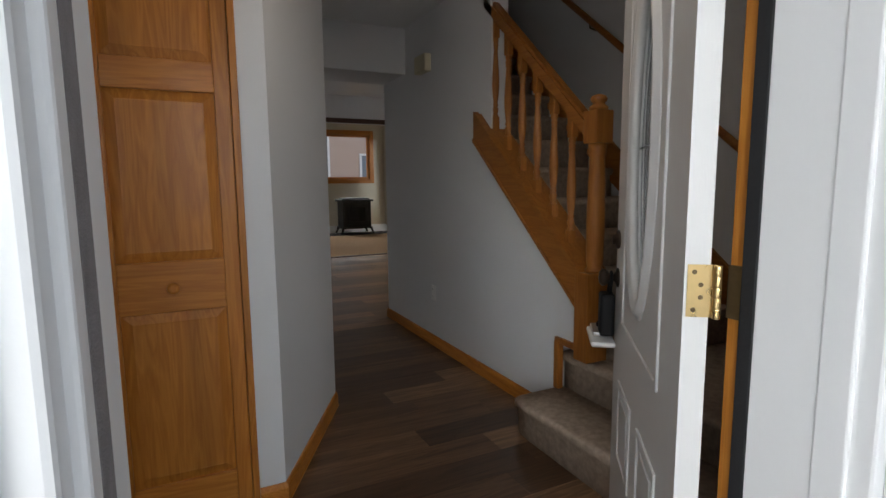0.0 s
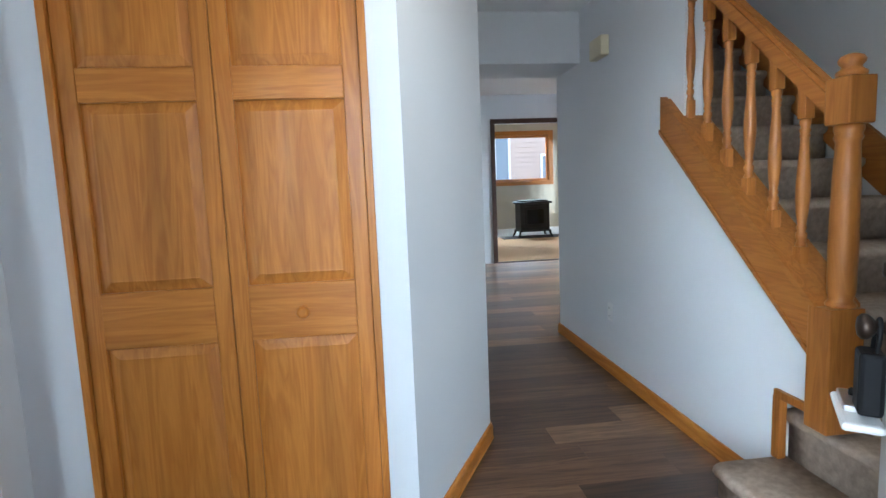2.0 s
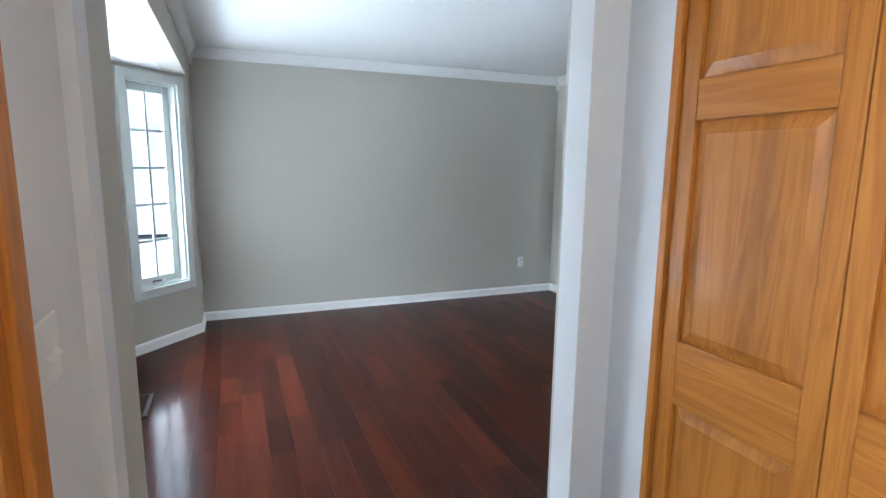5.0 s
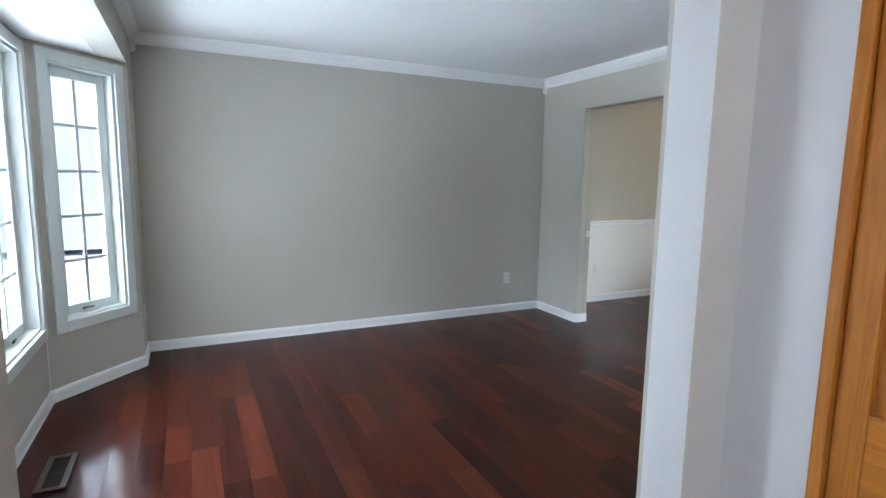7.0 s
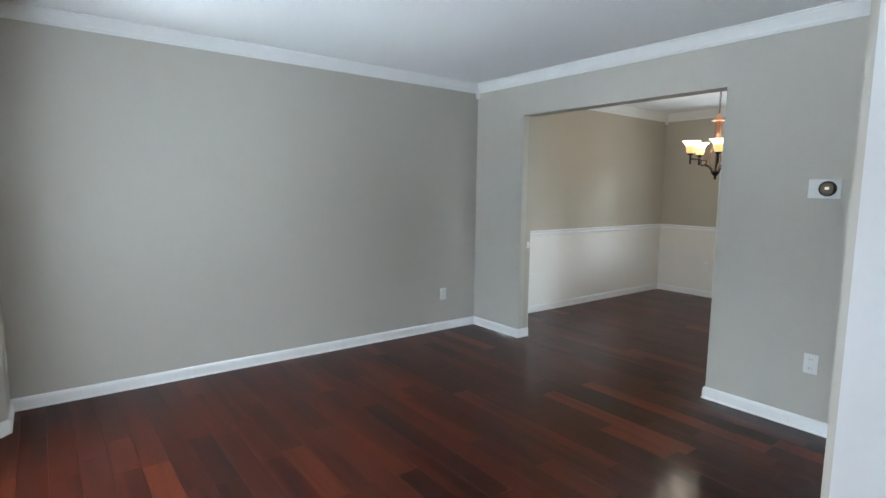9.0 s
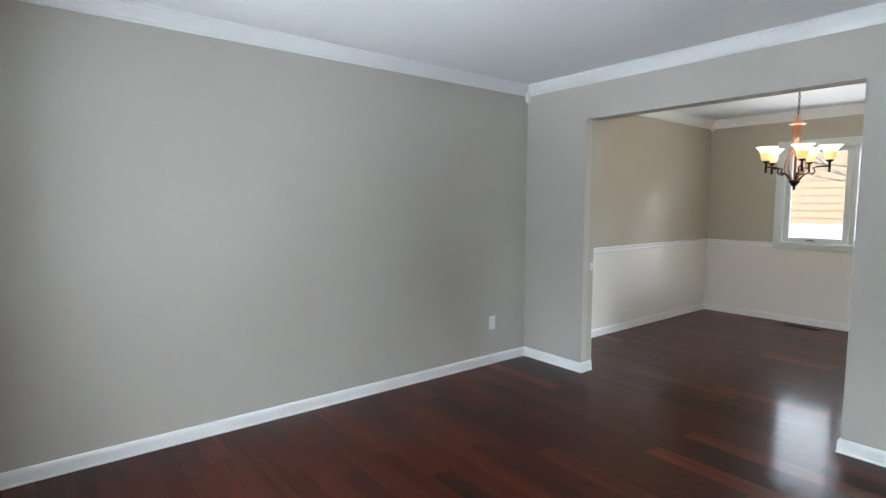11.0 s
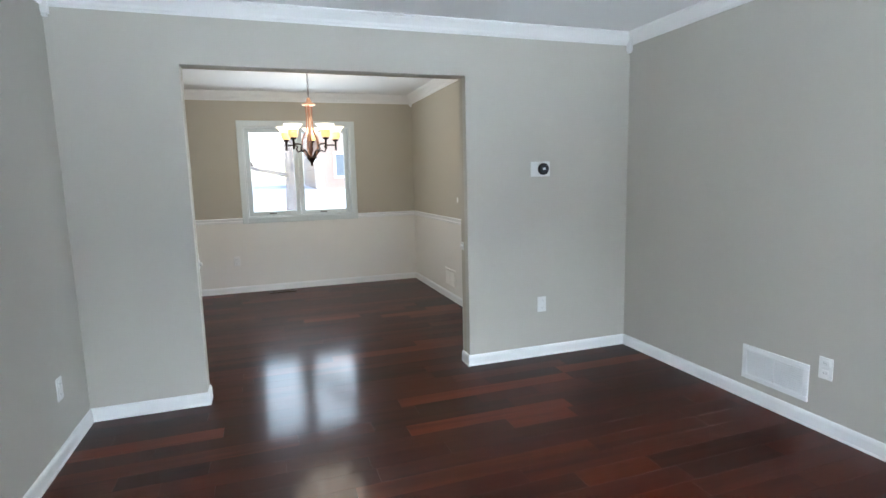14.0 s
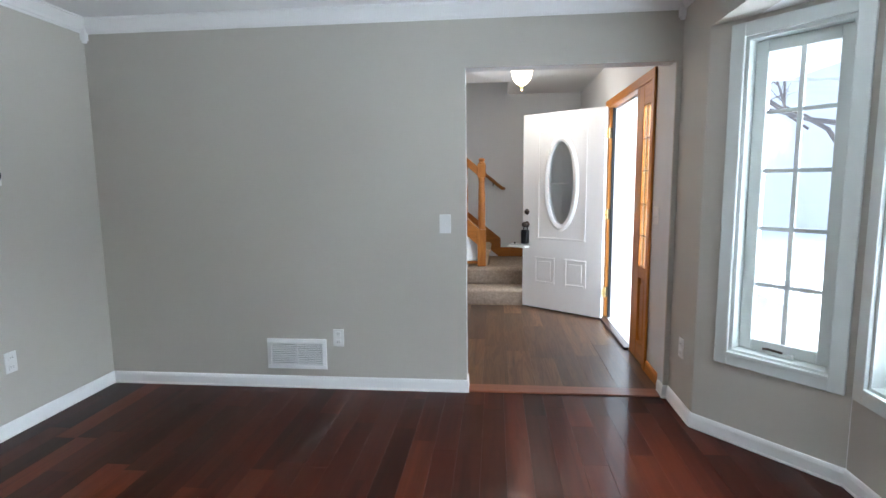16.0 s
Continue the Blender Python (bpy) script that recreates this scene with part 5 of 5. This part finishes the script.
for z in (0.12, 0.88):
    bm = bmesh.new(); box(bm, -0.03, 0.03, 0.045, 1.9, z, z + 0.05, 0.004); part("rail", bm, TRIM, pr)
for k in range(15):
    y = 0.11 + 0.12 * k
    bm = bmesh.new(); box(bm, -0.017, 0.017, y - 0.017, y + 0.017, 0.17, 0.88); part("picket", bm, TRIM, pr)


def neighbour_house(x0, x1, y0, y1, h, siding, label, windows):
    """A lapped-siding house with a gabled roof; windows: (side, along, sill, width, height)."""
    hs = thing("neighbour_house", pose(0, 0, 0.55 if y0 > 15 else -0.45), label, "house", "neighbouring houses")
    bm = bmesh.new()
    lap, prev = 0.22, None
    z = 0.0
    while z < h:
        for zz, o in ((z, 0.03), (min(z + lap, h), 0.0)):
            loop = [bm.verts.new(p) for p in ((x0 - o, y0 - o, zz), (x1 + o, y0 - o, zz), (x1 + o, y1 + o, zz), (x0 - o, y1 + o, zz))]
            if prev:
                for k in range(4):
                    bm.faces.new((prev[k], prev[(k + 1) % 4], loop[(k + 1) % 4], loop[k]))
            prev = loop
        z += lap
    bm.faces.new(prev)
    part("wall", bm, siding, hs)
    bm = bmesh.new()
    ym, e = (y0 + y1) / 2, 0.5
    a = [bm.verts.new(p) for p in ((x0 - e, y0 - e, h - 0.15), (x1 + e, y0 - e, h - 0.15), (x1 + e, ym, h + 0.35 * (y1 - y0)), (x0 - e, ym, h + 0.35 * (y1 - y0)), (x0 - e, y1 + e, h - 0.15), (x1 + e, y1 + e, h - 0.15))]
    bm.faces.new((a[0], a[1], a[2], a[3])); bm.faces.new((a[3], a[2], a[5], a[4])); bm.faces.new((a[0], a[3], a[4])); bm.faces.new((a[1], a[5], a[2])); bm.faces.new((a[0], a[4], a[5], a[1]))
    part("roof", bm, ROOF, hs)
    for side, s, zb, w, hh in windows:
        m = {"s": pose(s, y0 - 0.03, zb), "n": pose(s, y1 + 0.03, zb, 0, 0, 180), "e": pose(x1 + 0.03, s, zb, 0, 0, 90), "w": pose(x0 - 0.03, s, zb, 0, 0, -90)}[side]
        bm = bmesh.new()
        for q in ((-w / 2 - 0.1, w / 2 + 0.1, -0.1, 0.0), (-w / 2 - 0.1, w / 2 + 0.1, hh, hh + 0.1), (-w / 2 - 0.1, -w / 2, 0, hh), (w / 2, w / 2 + 0.1, 0, hh), (-0.03, 0.03, 0, hh)):
            box(bm, q[0], q[1], -0.06, 0.02, q[2], q[3])
        bmesh.ops.transform(bm, matrix=m, verts=bm.verts)
        fr = part("window", bm, TRIM, hs, "white framed window")
        bm = bmesh.new(); box(bm, -w / 2, w / 2, -0.025, 0.02, 0, hh)
        bmesh.ops.transform(bm, matrix=m, verts=bm.verts); part("pane", bm, DARKPANE, fr)
    return hs


neighbour_house(-15, -4.7, 19, 27, 5.6, SIDING_O, "pale orange-tan house across the snowy back yard", [("s", -9.5, 1.2, 1.4, 1.3), ("s", -7, 3.6, 1.2, 1.2)])
neighbour_house(-1.2, 15, 24, 32, 5.8, SIDING, "pinkish beige lapped-siding house with white windows", [("s", 0.3, 1.0, 1.5, 0.9), ("s", 0.3, 3.4, 1.2, 1.2), ("s", 5.6, 0.9, 1.2, 2.0), ("s", 8.6, 0.9, 1.6, 1.1), ("s", 6.2, 3.6, 1.2, 1.6), ("s", 9.5, 3.4, 1.2, 1.4)])
neighbour_house(-26, -15, -9, 4, 3.0, SIDING_G, "pale grey low house beyond the drive", [])
neighbour_house(15, 24, -19, -5, 5.2, SIDING_G, "pale grey house beside the street", [])
neighbour_house(4, 18, -44, -36, 5.5, SIDING_G, "pale grey house across the street", [("n", 8, 1.1, 1.5, 1.4), ("n", 13, 1.1, 1.5, 1.4), ("n", 10, 3.6, 1.2, 1.2)])


def bare_tree(x, y, h, seed, label):
    """A leafless winter tree: a tapered trunk, limbs that fork into fine twigs."""
    rnd = random.Random(seed)
    tr = thing("bare_tree", pose(x, y, -0.5), label, "tree", "bare winter trees")
    bm = bmesh.new(); tube(bm, [(0, 0, 0), (0.03, 0.02, h * 0.2), (0.0, 0.06, h * 0.45), (0.1, 0.0, h * 0.75), (0.15, 0.1, h)], [0.24, 0.19, 0.15, 0.08, 0.02], 10); part("trunk", bm, BARK, tr)
    bm = bmesh.new()

    def limb(p, d, L, r, depth):
        mid = p + d * L * 0.5 + Vector((rnd.uniform(-1, 1), rnd.uniform(-1, 1), rnd.uniform(-0.3, 1))) * L * 0.08
        end = p + d * L
        tube(bm, [p, mid, end], [r, r * 0.8, r * 0.5], 5)
        if depth:
            for _ in range(3):
                nd = (d + Vector((rnd.uniform(-0.8, 0.8), rnd.uniform(-0.8, 0.8), rnd.uniform(-0.2, 0.7)))).normalized()
                limb(p + d * L * rnd.uniform(0.5, 1.0), nd, L * rnd.uniform(0.5, 0.75), r * 0.5, depth - 1)

    for k in range(9):
        a = rnd.uniform(0, 6.28)
        limb(Vector((0.05, 0.03, h * rnd.uniform(0.22, 0.8))), Vector((math.cos(a), math.sin(a), rnd.uniform(0.2, 0.9))).normalized(), h * rnd.uniform(0.2, 0.35), 0.06, 3)
    part("crown", bm, BARK, tr)
    return tr


bare_tree(-2.75, 15.5, 9, 3, "bare grey-barked tree in the snowy back yard")
bare_tree(-7.5, 13.5, 8, 5, "bare grey-barked tree in the snowy back yard")
bare_tree(6.2, -4.9, 8, 8, "bare tree by the street in snow")
bare_tree(9.5, -16, 9, 9, "bare tree by the street in snow")


# ---- floors, plank by plank ----
def planks(floor_ob, rows, width, lengths, seed, material, z=0.0):
    """Rows of (y, from x, to x); each plank is a chamfered board of its own."""
    rnd, cache = random.Random(seed), {}
    for y, xa, xb in rows:
        x = xa - rnd.uniform(0, 0.5)
        while x < xb:
            L = rnd.choice(lengths)
            a, b = max(x, xa), min(x + L, xb)
            x += L
            if b - a < 0.04:
                continue
            key = round(b - a, 3)
            if key not in cache:
                bm = bmesh.new()
                w, c, l = width / 2 - 0.0002, 0.0003, key / 2 - 0.0002
                lo = [bm.verts.new(p) for p in ((-l, -w, -0.012), (l, -w, -0.012), (l, w, -0.012), (-l, w, -0.012))]
                md = [bm.verts.new((v.co.x, v.co.y, -c)) for v in lo]
                tp = [bm.verts.new((v.co.x - math.copysign(c, v.co.x), v.co.y - math.copysign(c, v.co.y), 0)) for v in lo]
                bm.faces.new(tp)
                for p, q in ((lo, md), (md, tp)):
                    for k in range(4):
                        bm.faces.new((p[k], p[(k + 1) % 4], q[(k + 1) % 4], q[k]))
                finish(bm)
                me = bpy.data.meshes.new("plank")
                bm.to_mesh(me); bm.free()
                me.materials.append(material)
                cache[key] = me
            ob = new("plank", cache[key])
            ob.parent = floor_ob
            ob.location = ((a + b) / 2, y, z + rnd.uniform(-0.0001, 0.0))


bm = bmesh.new(); prism(bm, [(-4.60, 0.60), (-4.25, 0.60), (-3.72, 0.14), (-1.66, 0.14), (-1.12, 0.60), (-0.80, 0.60), (-0.80, 4.46), (-1.48, 4.46), (-1.48, 7.95), (-4.60, 7.95)], -0.10, -0.0125)
floor_l = setting("floor", bm, RIM, "dark glossy cherry plank floor of living and dining rooms")
PW = 0.1215
rows = []
k = 0
while True:
    y = 0.20 + PW * k
    k += 1
    if y > 7.90:
        break
    if y < 0.68:
        f = min(1, max(0, (0.70 - y - 0.06) / 0.46))
        rows.append((y, -4.25 + 0.55 * f, -1.12 - 0.57 * f))
    elif y < 4.40:
        rows.append((y, -4.54, -0.795))
    elif y < 4.53:
        rows.append((y, -3.93, -2.10))
    else:
        rows.append((y, -4.54, -1.46 if 4.85 < y < 5.915 else -1.53))
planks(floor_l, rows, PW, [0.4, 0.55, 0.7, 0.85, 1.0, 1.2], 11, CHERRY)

bm = bmesh.new()
box(bm, -0.70, 1.95, 0.62, 4.62, -0.10, -0.0125); box(bm, -1.46, 5.5, 4.62, 8.84, -0.10, -0.0125)
floor_f = setting("floor_foyer", bm, RIM, "brown wood-look vinyl plank floor of foyer, hall and kitchen")
rows, k, VW = [], 0, 0.178
while True:
    y = 0.70 + VW * k
    k += 1
    if y > 8.76:
        break
    if y < 2.08:
        rows.append((y, -0.69, 1.75))
    elif y < 2.9:
        rows.append((y, 0.43 + 0.5 * (y - 2.08), 1.93))
    elif y < 4.62:
        rows.append((y, 0.90, 1.93))
    else:
        rows.append((y, -1.44, 5.5))
planks(floor_f, rows, VW, [0.9, 1.22, 1.22], 5, VPLANK)
